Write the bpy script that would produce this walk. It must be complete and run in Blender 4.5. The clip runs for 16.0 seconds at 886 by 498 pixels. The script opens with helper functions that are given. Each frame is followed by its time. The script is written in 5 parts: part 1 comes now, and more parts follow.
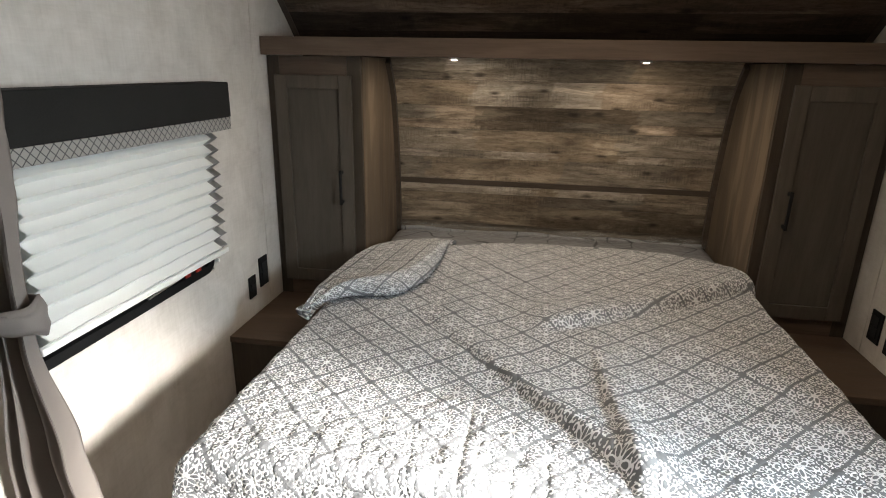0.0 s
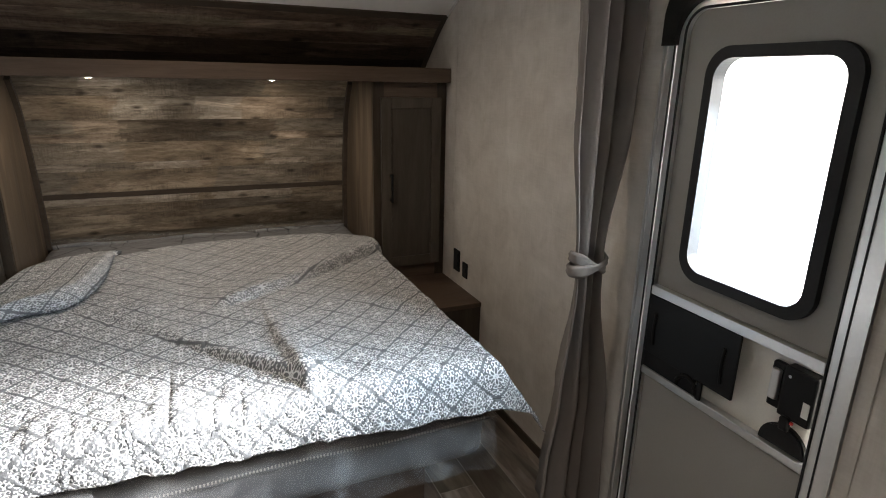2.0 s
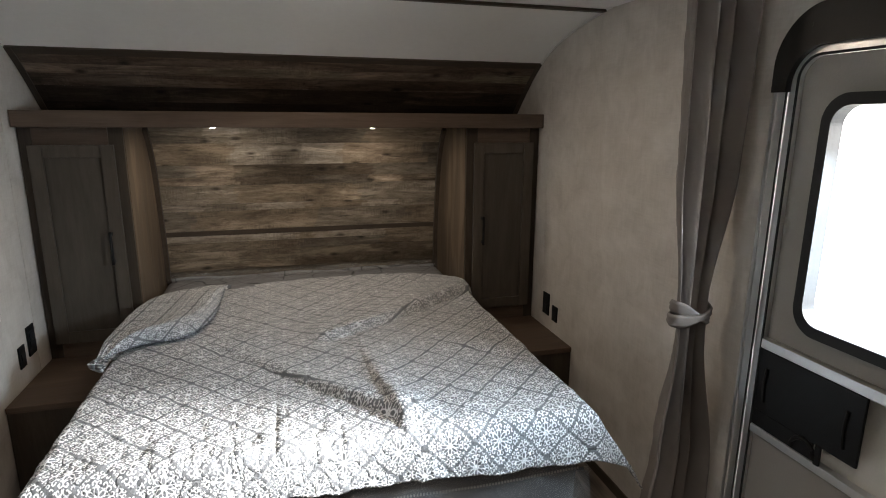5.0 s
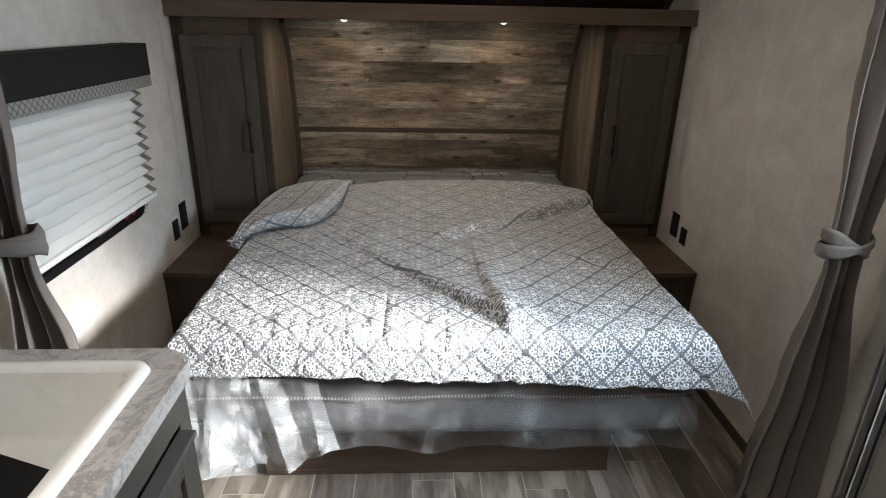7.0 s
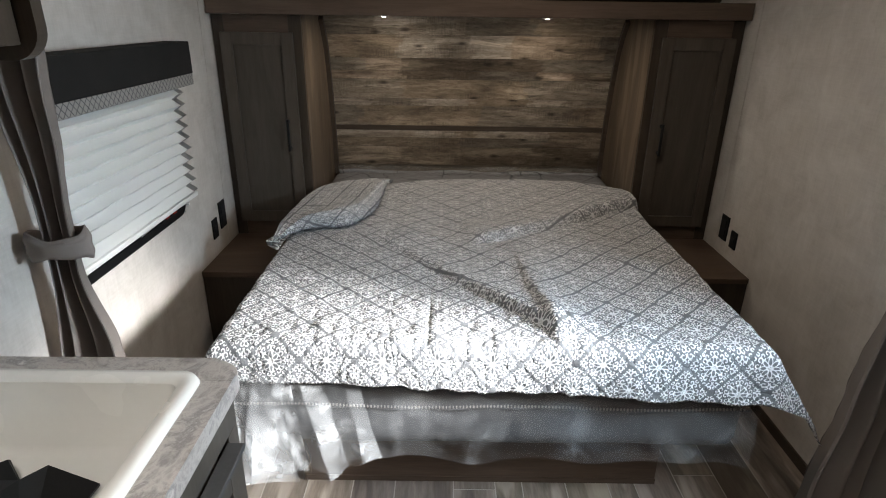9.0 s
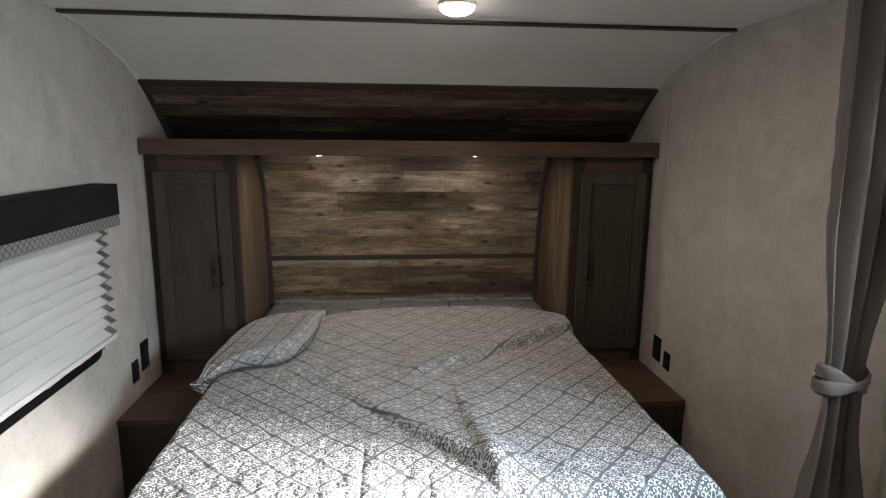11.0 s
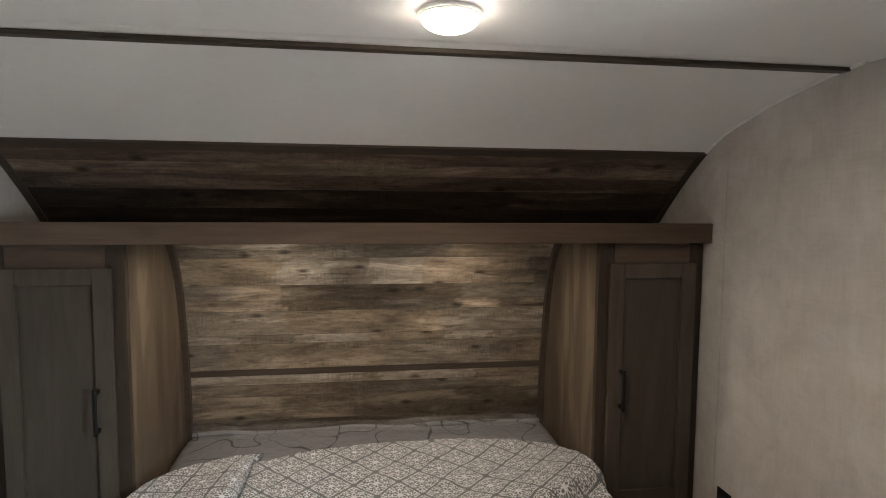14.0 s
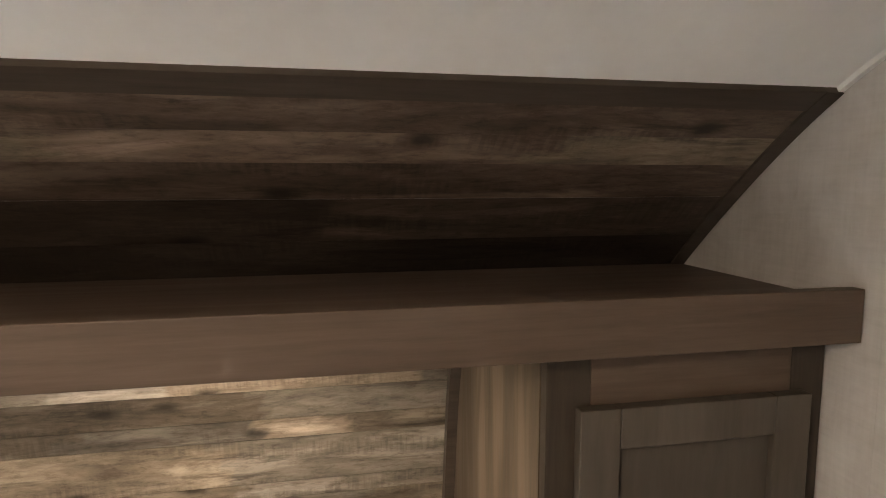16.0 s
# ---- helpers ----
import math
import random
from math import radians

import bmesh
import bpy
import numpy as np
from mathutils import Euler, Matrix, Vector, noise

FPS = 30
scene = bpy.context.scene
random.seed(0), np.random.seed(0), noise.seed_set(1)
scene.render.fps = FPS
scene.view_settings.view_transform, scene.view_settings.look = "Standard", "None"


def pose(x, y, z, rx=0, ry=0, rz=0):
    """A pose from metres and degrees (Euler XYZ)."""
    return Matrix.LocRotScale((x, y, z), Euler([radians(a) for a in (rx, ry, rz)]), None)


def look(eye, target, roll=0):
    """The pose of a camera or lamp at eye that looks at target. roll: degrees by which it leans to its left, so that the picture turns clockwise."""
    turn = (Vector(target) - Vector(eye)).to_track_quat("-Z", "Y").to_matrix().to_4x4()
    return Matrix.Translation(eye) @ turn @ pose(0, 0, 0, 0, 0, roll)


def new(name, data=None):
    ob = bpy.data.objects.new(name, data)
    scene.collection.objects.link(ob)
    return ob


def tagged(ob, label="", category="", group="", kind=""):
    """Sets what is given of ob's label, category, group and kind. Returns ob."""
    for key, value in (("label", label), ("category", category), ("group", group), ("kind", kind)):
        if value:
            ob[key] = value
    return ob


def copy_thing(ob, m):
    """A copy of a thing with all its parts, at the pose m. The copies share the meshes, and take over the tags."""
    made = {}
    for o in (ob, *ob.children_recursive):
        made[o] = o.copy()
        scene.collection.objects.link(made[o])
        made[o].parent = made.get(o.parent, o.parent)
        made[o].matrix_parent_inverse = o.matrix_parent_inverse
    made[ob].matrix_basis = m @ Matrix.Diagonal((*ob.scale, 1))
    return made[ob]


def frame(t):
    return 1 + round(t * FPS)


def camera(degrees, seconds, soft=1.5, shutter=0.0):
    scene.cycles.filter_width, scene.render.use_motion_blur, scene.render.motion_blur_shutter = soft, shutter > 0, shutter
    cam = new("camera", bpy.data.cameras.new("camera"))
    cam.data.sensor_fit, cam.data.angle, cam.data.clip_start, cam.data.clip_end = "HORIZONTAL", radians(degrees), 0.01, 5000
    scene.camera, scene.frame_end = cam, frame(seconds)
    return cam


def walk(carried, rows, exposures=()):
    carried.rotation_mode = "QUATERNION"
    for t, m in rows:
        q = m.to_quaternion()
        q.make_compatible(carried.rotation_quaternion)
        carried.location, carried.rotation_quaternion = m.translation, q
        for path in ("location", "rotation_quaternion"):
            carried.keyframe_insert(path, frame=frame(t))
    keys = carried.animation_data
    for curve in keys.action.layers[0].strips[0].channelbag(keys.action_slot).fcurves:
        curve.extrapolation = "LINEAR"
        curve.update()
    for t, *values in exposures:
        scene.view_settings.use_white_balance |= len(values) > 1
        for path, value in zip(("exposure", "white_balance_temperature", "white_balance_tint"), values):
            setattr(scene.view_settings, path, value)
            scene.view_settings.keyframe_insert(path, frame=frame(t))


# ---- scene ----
cam = camera(75.4, 16.0, 1.0)
PATH = [
    (0, (-0.062, 0.073, 1.469), (-0.368, 1.955, 0.867), 1.1),
    (0.5, (-0.103, -0.098, 1.49), (-0.147, 1.816, 0.91), 0.9),
    (1, (-0.041, -0.282, 1.537), (0.181, 1.625, 0.974), 1.1),
    (1.5, (0.014, -0.39, 1.544), (0.5, 1.469, 0.987), 1.1),
    (2, (-0.061, -0.418, 1.535), (0.714, 1.333, 0.96), 1.2),
    (2.5, (-0.126, -0.404, 1.518), (0.892, 1.195, 0.88), 0.9),
    (3, (-0.15, -0.391, 1.502), (0.976, 1.117, 0.826), 0.5),
    (3.5, (-0.187, -0.38, 1.52), (0.925, 1.169, 0.915), 0.5),
    (4, (-0.176, -0.381, 1.543), (0.822, 1.284, 1.06), 0.5),
    (4.5, (-0.151, -0.401, 1.565), (0.641, 1.384, 1.138), 0.2),
    (5, (-0.121, -0.428, 1.559), (0.403, 1.449, 1.11), 0.4),
    (5.2, (-0.107, -0.432, 1.546), (0.324, 1.465, 1.082), 0.7),
    (7.3, (-0.084, -0.382, 1.504), (-0.035, 1.445, 0.692), 0.8),
    (7.5, (-0.089, -0.369, 1.499), (-0.066, 1.443, 0.653), 0.6),
    (8, (-0.103, -0.352, 1.497), (-0.081, 1.465, 0.661), 0.8),
    (8.2, (-0.12, -0.343, 1.502), (-0.12, 1.473, 0.665), 0.8),
    (10.3, (-0.15, -0.334, 1.536), (-0.103, 1.606, 1.053), 0.5),
    (10.5, (-0.134, -0.334, 1.548), (-0.052, 1.613, 1.099), 0.4),
    (11, (-0.104, -0.311, 1.571), (0.088, 1.645, 1.204), 0.5),
    (11.5, (-0.079, -0.242, 1.571), (0.237, 1.71, 1.271), 0.5),
    (12, (-0.045, -0.152, 1.615), (0.51, 1.763, 1.458), 0.5),
    (12.5, (-0.105, -0.096, 1.618), (0.358, 1.848, 1.532), 0.7),
    (13, (-0.166, 0.002, 1.627), (0.082, 1.984, 1.527), 0.6),
    (13.5, (-0.2, 0.139, 1.612), (0.052, 2.12, 1.498), 0.6),
    (14, (-0.052, 0.458, 1.635), (0.235, 2.431, 1.48), 0.4),
    (14.5, (0.1, 0.843, 1.652), (0.477, 2.798, 1.46), 0.4),
    (15, (0.25, 1.247, 1.697), (0.696, 3.187, 1.505), 0.12),
    (15.5, (0.417, 1.539, 1.713), (0.854, 3.475, 1.471), 0.04),
    (16, (0.526, 1.716, 1.703), (0.899, 3.668, 1.481), -0.10),
]
# seconds, stops, white balance
EXPOSURES = [(0, 2.75, 6900, 10), (1.5, 2.45, 6700, 10), (2, 2.45, 6550, 10), (3, 2.72, 6550, 10), (4, 2.55, 6550, 10), (5, 2.4, 6550, 10), (8, 2.42, 6450, 10), (10.5, 2.25, 6450, 10),
             (11, 2.27, 6550, 10), (12, 3.05, 6750, 11), (13, 2.9, 6800, 11), (14, 2.8, 6650, 11), (15, 3.22, 6650, 12), (15.5, 3.35, 6800, 12), (16, 3.75, 7000, 13)]
walk(cam, [(t, look(eye, target, roll)) for t, eye, target, roll in PATH], EXPOSURES)

# ---------------------------------------------------------------- world, sun, lights
world = bpy.data.worlds.new("sky")
scene.world = world
world.use_nodes = True
wn = world.node_tree.nodes
sky = wn.new("ShaderNodeTexSky")
sky.sky_type = "NISHITA"
sky.sun_disc = False
SUN_TO = Vector((-1.55, 0.49, -0.72)).normalized()      # the way the light travels
sky.sun_elevation = math.asin(-SUN_TO.z)
sky.sun_rotation = math.atan2(-SUN_TO.x, -SUN_TO.y)
world.node_tree.links.new(sky.outputs[0], wn["Background"].inputs[0])
wn["Background"].inputs[1].default_value = 0.05

sun = new("sun", bpy.data.lights.new("sun", "SUN"))
sun.data.energy = 8.0
sun.data.angle = radians(19)
sun.data.color = (1.0, 0.97, 0.93)
sun.matrix_world = look((6, -2, 4), Vector((6, -2, 4)) + SUN_TO)


def area_light(name, m, sx, sy, watts, colour, shape="RECTANGLE", spread=180):
    data = bpy.data.lights.new(name, "AREA")
    data.shape, data.size, data.size_y, data.energy, data.color = shape, sx, sy, watts, colour
    ob = new(name, data)
    data.spread = radians(spread)
    ob.matrix_world = m
    return ob


# sky light in the door window's opening, an added unseen kitchen lamp, the ceiling lamp and the two reading lamps
area_light("door_window_light", look((1.276, 0.522, 1.318), (-0.60, 1.02, 0.30)), 0.24, 0.36, 2.5, (0.70, 0.86, 1.0), spread=100)
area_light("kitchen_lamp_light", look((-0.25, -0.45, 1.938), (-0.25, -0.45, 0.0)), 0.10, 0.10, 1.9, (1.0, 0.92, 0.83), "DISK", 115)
area_light("ceiling_lamp_light", look((0.112, 1.520, 1.938), (0.112, 1.520, 0.0)), 0.10, 0.10, 0.65, (1.0, 0.81, 0.62), "DISK")
for px in (-0.43, 0.33):
    area_light("reading_lamp_light", look((px, 2.53, 1.497), (px, 2.53, 0.0)), 0.05, 0.05, 0.30, (1.0, 0.87, 0.72), "DISK")


# ---------------------------------------------------------------- materials
def nodes_of(name):
    m = bpy.data.materials.new(name)
    m.use_nodes = True
    return m, m.node_tree.nodes, m.node_tree.links, m.node_tree.nodes["Principled BSDF"]


def ramp(n, stops):
    r = n.new("ShaderNodeValToRGB")
    while len(r.color_ramp.elements) < len(stops):
        r.color_ramp.elements.new(0.5)
    for e, (p, c) in zip(r.color_ramp.elements, stops):
        e.position, e.color = p, (*c, 1) if len(c) == 3 else c
    return r


def coords(n, l, scale, kind="Object", random_shift=False):
    t, mp = n.new("ShaderNodeTexCoord"), n.new("ShaderNodeMapping")
    mp.inputs["Scale"].default_value = scale
    l.new(t.outputs[kind], mp.inputs["Vector"])
    if random_shift:
        info, mul = n.new("ShaderNodeObjectInfo"), n.new("ShaderNodeMath")
        mul.operation = "MULTIPLY"
        mul.inputs[1].default_value = 37.0
        l.new(info.outputs["Random"], mul.inputs[0])
        l.new(mul.outputs[0], mp.inputs["Location"])
    return mp.outputs["Vector"]


def noise_tex(n, l, vec, scale, detail=4.0, rough=0.6, distort=0.0):
    t = n.new("ShaderNodeTexNoise")
    t.inputs["Scale"].default_value, t.inputs["Detail"].default_value = scale, detail
    t.inputs["Roughness"].default_value, t.inputs["Distortion"].default_value = rough, distort
    l.new(vec, t.inputs["Vector"])
    return t.outputs["Fac"]


def mix(n, l, fac, a, b, mode="MIX"):
    m = n.new("ShaderNodeMix")
    m.data_type, m.blend_type = "RGBA", mode
    for sock, v in ((m.inputs["Factor"], fac), (m.inputs["A"], a), (m.inputs["B"], b)):
        if hasattr(v, "is_linked"):
            l.new(v, sock)
        elif isinstance(v, tuple):
            sock.default_value = (*v, 1)
        else:
            sock.default_value = v
    return m.outputs["Result"]


def math_node(n, l, op, a, b=None, c=None):
    m = n.new("ShaderNodeMath")
    m.operation = op
    for i, v in enumerate((a, b, c)):
        if v is None:
            continue
        if hasattr(v, "is_linked"):
            l.new(v, m.inputs[i])
        else:
            m.inputs[i].default_value = v
    return m.outputs[0]


def bump(n, l, bsdf, height, strength, distance):
    b = n.new("ShaderNodeBump")
    b.inputs["Strength"].default_value, b.inputs["Distance"].default_value = strength, distance
    l.new(height, b.inputs["Height"])
    l.new(b.outputs[0], bsdf.inputs["Normal"])


def plain(name, colour, rough=0.5, metal=0.0, grain=60.0, vary=0.12, relief=0.15, gloss=0.4):
    """A plain surface with slight mottling, smudges and fine relief."""
    m, n, l, b = nodes_of(name)
    v = coords(n, l, (1, 1, 1))
    big, fine = noise_tex(n, l, v, 3.5, 3), noise_tex(n, l, v, grain, 3)
    dark = tuple(c * (1 - vary) for c in colour)
    light = tuple(min(1, c * (1 + vary)) for c in colour)
    c1 = ramp(n, [(0.3, dark), (0.7, light)])
    l.new(mix(n, l, 0.5, big, fine), c1.inputs[0])
    l.new(c1.outputs[0], b.inputs["Base Color"])
    r = ramp(n, [(0.3, (max(0.03, rough - 0.08),) * 3), (0.7, (min(1, rough + 0.08),) * 3)])
    l.new(big, r.inputs[0])
    l.new(r.outputs[0], b.inputs["Roughness"])
    b.inputs["Metallic"].default_value = metal
    b.inputs["Specular IOR Level"].default_value = gloss
    bump(n, l, b, fine, relief, 0.002)
    return m


def wood(name, dark, mid, light, axis, rough=0.5, tone=True, knots=False, patch=0.0, stretch=14.0, relief=0.25, fine=1.0, printed=""):
    """Wood or printed wood whose grain runs along the given axis (0 x, 1 y, 2 z)."""
    m, n, l, b = nodes_of(name)
    s = [stretch, stretch, stretch]
    s[axis] = 1.0
    v = coords(n, l, tuple(s), random_shift=True)
    vw = coords(n, l, tuple(1.3 if i == axis else 8.0 for i in range(3)), random_shift=True)
    g1 = noise_tex(n, l, v, 3.0 * fine, 7, 0.65, 0.6)
    g2 = noise_tex(n, l, v, 12.0 * fine, 5, 0.7, 0.2)
    big = noise_tex(n, l, vw, 1.5, 7 if knots else 3, 0.66 if knots else 0.5, 0.5)
    c = ramp(n, [(0.28, dark), (0.5, mid), (0.72, light)])
    l.new(mix(n, l, 0.38, g1, g2), c.inputs[0])
    col = c.outputs[0]
    if patch:
        pr = ramp(n, [(0.53, (0, 0, 0)), (0.62, (patch,) * 3)])
        l.new(big, pr.inputs[0])
        col = mix(n, l, pr.outputs[0], col, tuple(min(1, x * 1.75) for x in light))
        dr = ramp(n, [(0.38, (patch,) * 3), (0.46, (0, 0, 0))])
        l.new(big, dr.inputs[0])
        col = mix(n, l, dr.outputs[0], col, tuple(x * 0.55 for x in dark))
    if knots:
        kv = coords(n, l, tuple(2.1 if i == axis else 5.6 for i in range(3)), random_shift=True)
        vo = n.new("ShaderNodeTexVoronoi")
        vo.inputs["Scale"].default_value = 1.0
        vo.voronoi_dimensions = "2D"
        sp, cb = n.new("ShaderNodeSeparateXYZ"), n.new("ShaderNodeCombineXYZ")
        l.new(kv, sp.inputs[0])
        l.new(sp.outputs["X"], cb.inputs["X"])
        l.new(sp.outputs["Z"], cb.inputs["Y"])
        l.new(cb.outputs[0], vo.inputs["Vector"])
        kr = ramp(n, [(0.018, (1, 1, 1)), (0.075, (0, 0, 0))])
        l.new(vo.outputs["Distance"], kr.inputs[0])
        col = mix(n, l, math_node(n, l, "MULTIPLY", kr.outputs[0], 0.85), col, tuple(x * 0.4 for x in dark))
        # saw marks across the grain
        sv = coords(n, l, tuple(1.0 if i == axis else 0.12 for i in range(3)), random_shift=True)
        saw = noise_tex(n, l, sv, 120.0, 2, 0.5)
        sr = ramp(n, [(0.42, (0.72, 0.72, 0.72)), (0.56, (1, 1, 1))])
        l.new(saw, sr.inputs[0])
        where = ramp(n, [(0.50, (0, 0, 0)), (0.60, (0.7, 0.7, 0.7))])
        l.new(noise_tex(n, l, vw, 2.1, 2, 0.5), where.inputs[0])
        col = mix(n, l, where.outputs[0], col, mix(n, l, 1.0, col, sr.outputs[0], "MULTIPLY"))
        # weathering: small ragged flecks that roughen the print
        wv = coords(n, l, tuple(1.0 if i == axis else 3.2 for i in range(3)), random_shift=True)
        we = ramp(n, [(0.34, (0.52, 0.50, 0.47)), (0.50, (1, 1, 1)), (0.68, (1.0, 1.0, 1.0))])
        l.new(noise_tex(n, l, wv, 30.0, 8, 0.78, 0.4), we.inputs[0])
        col = mix(n, l, 0.8, col, we.outputs[0], "MULTIPLY")
        # dark streaks of wear
        st = ramp(n, [(0.57, (0, 0, 0)), (0.67, (0.65, 0.65, 0.65))])
        sw = coords(n, l, tuple(0.55 if i == axis else stretch for i in range(3)), random_shift=True)
        l.new(noise_tex(n, l, sw, 5.5, 6, 0.72, 0.4), st.inputs[0])
        col = mix(n, l, st.outputs[0], col, tuple(x * 0.5 for x in dark))
    if printed:
        att = n.new("ShaderNodeAttribute")
        att.attribute_name = printed
        col = mix(n, l, 1.0, col, att.outputs["Color"], "MULTIPLY")
    if tone:
        info = n.new("ShaderNodeObjectInfo")
        col = mix(n, l, 1.0, col, info.outputs["Color"], "MULTIPLY")
    l.new(col, b.inputs["Base Color"])
    rr = ramp(n, [(0.3, (rough - 0.08,) * 3), (0.7, (rough + 0.1,) * 3)])
    l.new(g1, rr.inputs[0])
    l.new(rr.outputs[0], b.inputs["Roughness"])
    b.inputs["Specular IOR Level"].default_value = 0.25
    bump(n, l, b, mix(n, l, 0.5, g1, g2), relief, 0.0015)
    return m


def wall_paper():
    """Beige-grey vinyl wall board with a mottled linen print."""
    m, n, l, b = nodes_of("linen_wall_board")
    v = coords(n, l, (1, 1, 1))
    cloud = noise_tex(n, l, v, 8.0, 6, 0.62, 0.5)
    up = noise_tex(n, l, coords(n, l, (60, 60, 5)), 2.0, 4, 0.7)
    across = noise_tex(n, l, coords(n, l, (6, 6, 70)), 2.0, 4, 0.7)
    weave = mix(n, l, 0.5, up, across)
    base = ramp(n, [(0.36, (0.47, 0.433, 0.395)), (0.50, (0.56, 0.522, 0.482)), (0.64, (0.64, 0.602, 0.562))])
    l.new(mix(n, l, 0.44, cloud, weave), base.inputs[0])
    fleck = ramp(n, [(0.62, (0, 0, 0)), (0.70, (0.25, 0.25, 0.25))])
    l.new(noise_tex(n, l, coords(n, l, (1, 1, 0.5)), 17.0, 5, 0.7, 0.6), fleck.inputs[0])
    l.new(mix(n, l, fleck.outputs[0], base.outputs[0], (0.42, 0.36, 0.29)), b.inputs["Base Color"])
    b.inputs["Roughness"].default_value = 0.62
    bump(n, l, b, weave, 0.12, 0.001)
    return m


def quilt_material():
    """Grey cotton quilt printed with white scroll medallions, stitched in small wavy cells."""
    m, n, l, b = nodes_of("medallion_quilt_cotton")
    t = n.new("ShaderNodeUVMap")
    sep = n.new("ShaderNodeSeparateXYZ")
    l.new(t.outputs[0], sep.inputs[0])
    P = 0.152

    def op(kind, a, b=None, c=None):
        return math_node(n, l, kind, a, b, c)

    warp = n.new("ShaderNodeTexNoise")
    warp.inputs["Scale"].default_value = 22.0
    l.new(t.outputs[0], warp.inputs["Vector"])
    wob = n.new("ShaderNodeSeparateColor")
    l.new(warp.outputs["Color"], wob.inputs[0])
    # staggered medallions: fold the cloth into one diamond cell
    ux = op("ADD", op("MULTIPLY", sep.outputs["X"], 1 / P), op("MULTIPLY_ADD", wob.outputs[0], 0.05, 39.975))
    uy = op("ADD", op("MULTIPLY", sep.outputs["Y"], 1 / P), op("MULTIPLY_ADD", wob.outputs[1], 0.05, 0.0))
    fs = op("SUBTRACT", op("FRACT", op("ADD", ux, uy)), 0.5)
    ft = op("SUBTRACT", op("FRACT", op("SUBTRACT", ux, uy)), 0.5)
    fx, fy = op("MULTIPLY", op("ADD", fs, ft), 0.5), op("MULTIPLY", op("SUBTRACT", fs, ft), 0.5)
    r = op("SQRT", op("ADD", op("MULTIPLY", fx, fx), op("MULTIPLY", fy, fy)))
    turn = op("ADD", op("ARCTAN2", fy, fx), 8 * math.pi)
    LINE = 0.0105
    found = op("LESS_THAN", r, 0.022)
    # petals and curls of one wedge: centre along, centre across, radius, squash, where the curl opens
    EIGHT = ((0.112, 0.0, 0.072, 2.2, None), (0.225, 0.044, 0.046, 1.0, 2.9))
    FOUR = ((0.320, 0.062, 0.050, 1.0, 4.0), (0.405, 0.040, 0.040, 1.0, 0.6), (0.290, 0.150, 0.046, 1.0, 5.0), (0.225, 0.215, 0.034, 1.0, 0.8))
    for wedge, curls in ((math.pi / 8, EIGHT), (math.pi / 4, FOUR)):
        th = op("PINGPONG", turn, wedge)
        px, py = op("MULTIPLY", r, op("COSINE", th)), op("MULTIPLY", r, op("SINE", th))
        for cx, cy, rad, squash, opens in curls:
            dx, dy = op("SUBTRACT", px, cx), op("MULTIPLY", op("SUBTRACT", py, cy), squash)
            dist = op("SQRT", op("ADD", op("MULTIPLY", dx, dx), op("MULTIPLY", dy, dy)))
            if opens is None:
                path = rad
            else:
                # a spiral of one turn: wide where it opens, tight at its eye
                ang = op("FRACT", op("MULTIPLY_ADD", op("ARCTAN2", dy, dx), 0.5 / math.pi, 2.0 - opens / (2 * math.pi)))
                path = op("MULTIPLY_ADD", ang, -0.85 * rad, 1.15 * rad)
            found = op("MAXIMUM", found, op("LESS_THAN", op("ABSOLUTE", op("SUBTRACT", dist, path)), LINE * (1.5 if squash > 1 else 1.0)))
    mask = op("MULTIPLY", found, op("LESS_THAN", op("ADD", op("ABSOLUTE", fx), op("ABSOLUTE", fy)), 0.466))
    cloth = ramp(n, [(0.3, (0.148, 0.154, 0.164)), (0.7, (0.200, 0.207, 0.218))])
    l.new(noise_tex(n, l, t.outputs[0], 7.0, 4), cloth.inputs[0])
    col = mix(n, l, math_node(n, l, "MULTIPLY", mask, 0.95), cloth.outputs[0], (0.79, 0.80, 0.815))
    l.new(col, b.inputs["Base Color"])
    b.inputs["Roughness"].default_value = 0.85
    b.inputs["Specular IOR Level"].default_value = 0.2
    # meandering stitch lines between puffs, and fine crumpling
    vo = n.new("ShaderNodeTexVoronoi")
    vo.feature = "DISTANCE_TO_EDGE"
    vo.inputs["Scale"].default_value = 26.0
    bend = n.new("ShaderNodeVectorMath")
    bend.operation = "MULTIPLY_ADD"
    l.new(warp.outputs["Color"], bend.inputs[0])
    bend.inputs[1].default_value = (0.05, 0.05, 0.0)
    l.new(t.outputs[0], bend.inputs[2])
    l.new(bend.outputs[0], vo.inputs["Vector"])
    puff = math_node(n, l, "SQRT", math_node(n, l, "MINIMUM", vo.outputs["Distance"], 0.35))
    hh = math_node(n, l, "ADD", puff, math_node(n, l, "MULTIPLY", noise_tex(n, l, t.outputs[0], 34.0, 4), 1.1))
    bump(n, l, b, hh, 0.7, 0.008)
    return m


def marble():
    m, n, l, b = nodes_of("grey_marbled_laminate")
    v = coords(n, l, (1, 1, 1))
    w = noise_tex(n, l, v, 8.0, 9, 0.66, 1.8)
    w2 = noise_tex(n, l, v, 24.0, 9, 0.72, 1.6)
    c = ramp(n, [(0.30, (0.10, 0.09, 0.085)), (0.42, (0.34, 0.31, 0.29)), (0.50, (0.50, 0.47, 0.44)), (0.58, (0.27, 0.25, 0.24)), (0.66, (0.66, 0.63, 0.60))])
    l.new(mix(n, l, 0.4, w, w2), c.inputs[0])
    l.new(c.outputs[0], b.inputs["Base Color"])
    b.inputs["Roughness"].default_value = 0.28
    return m


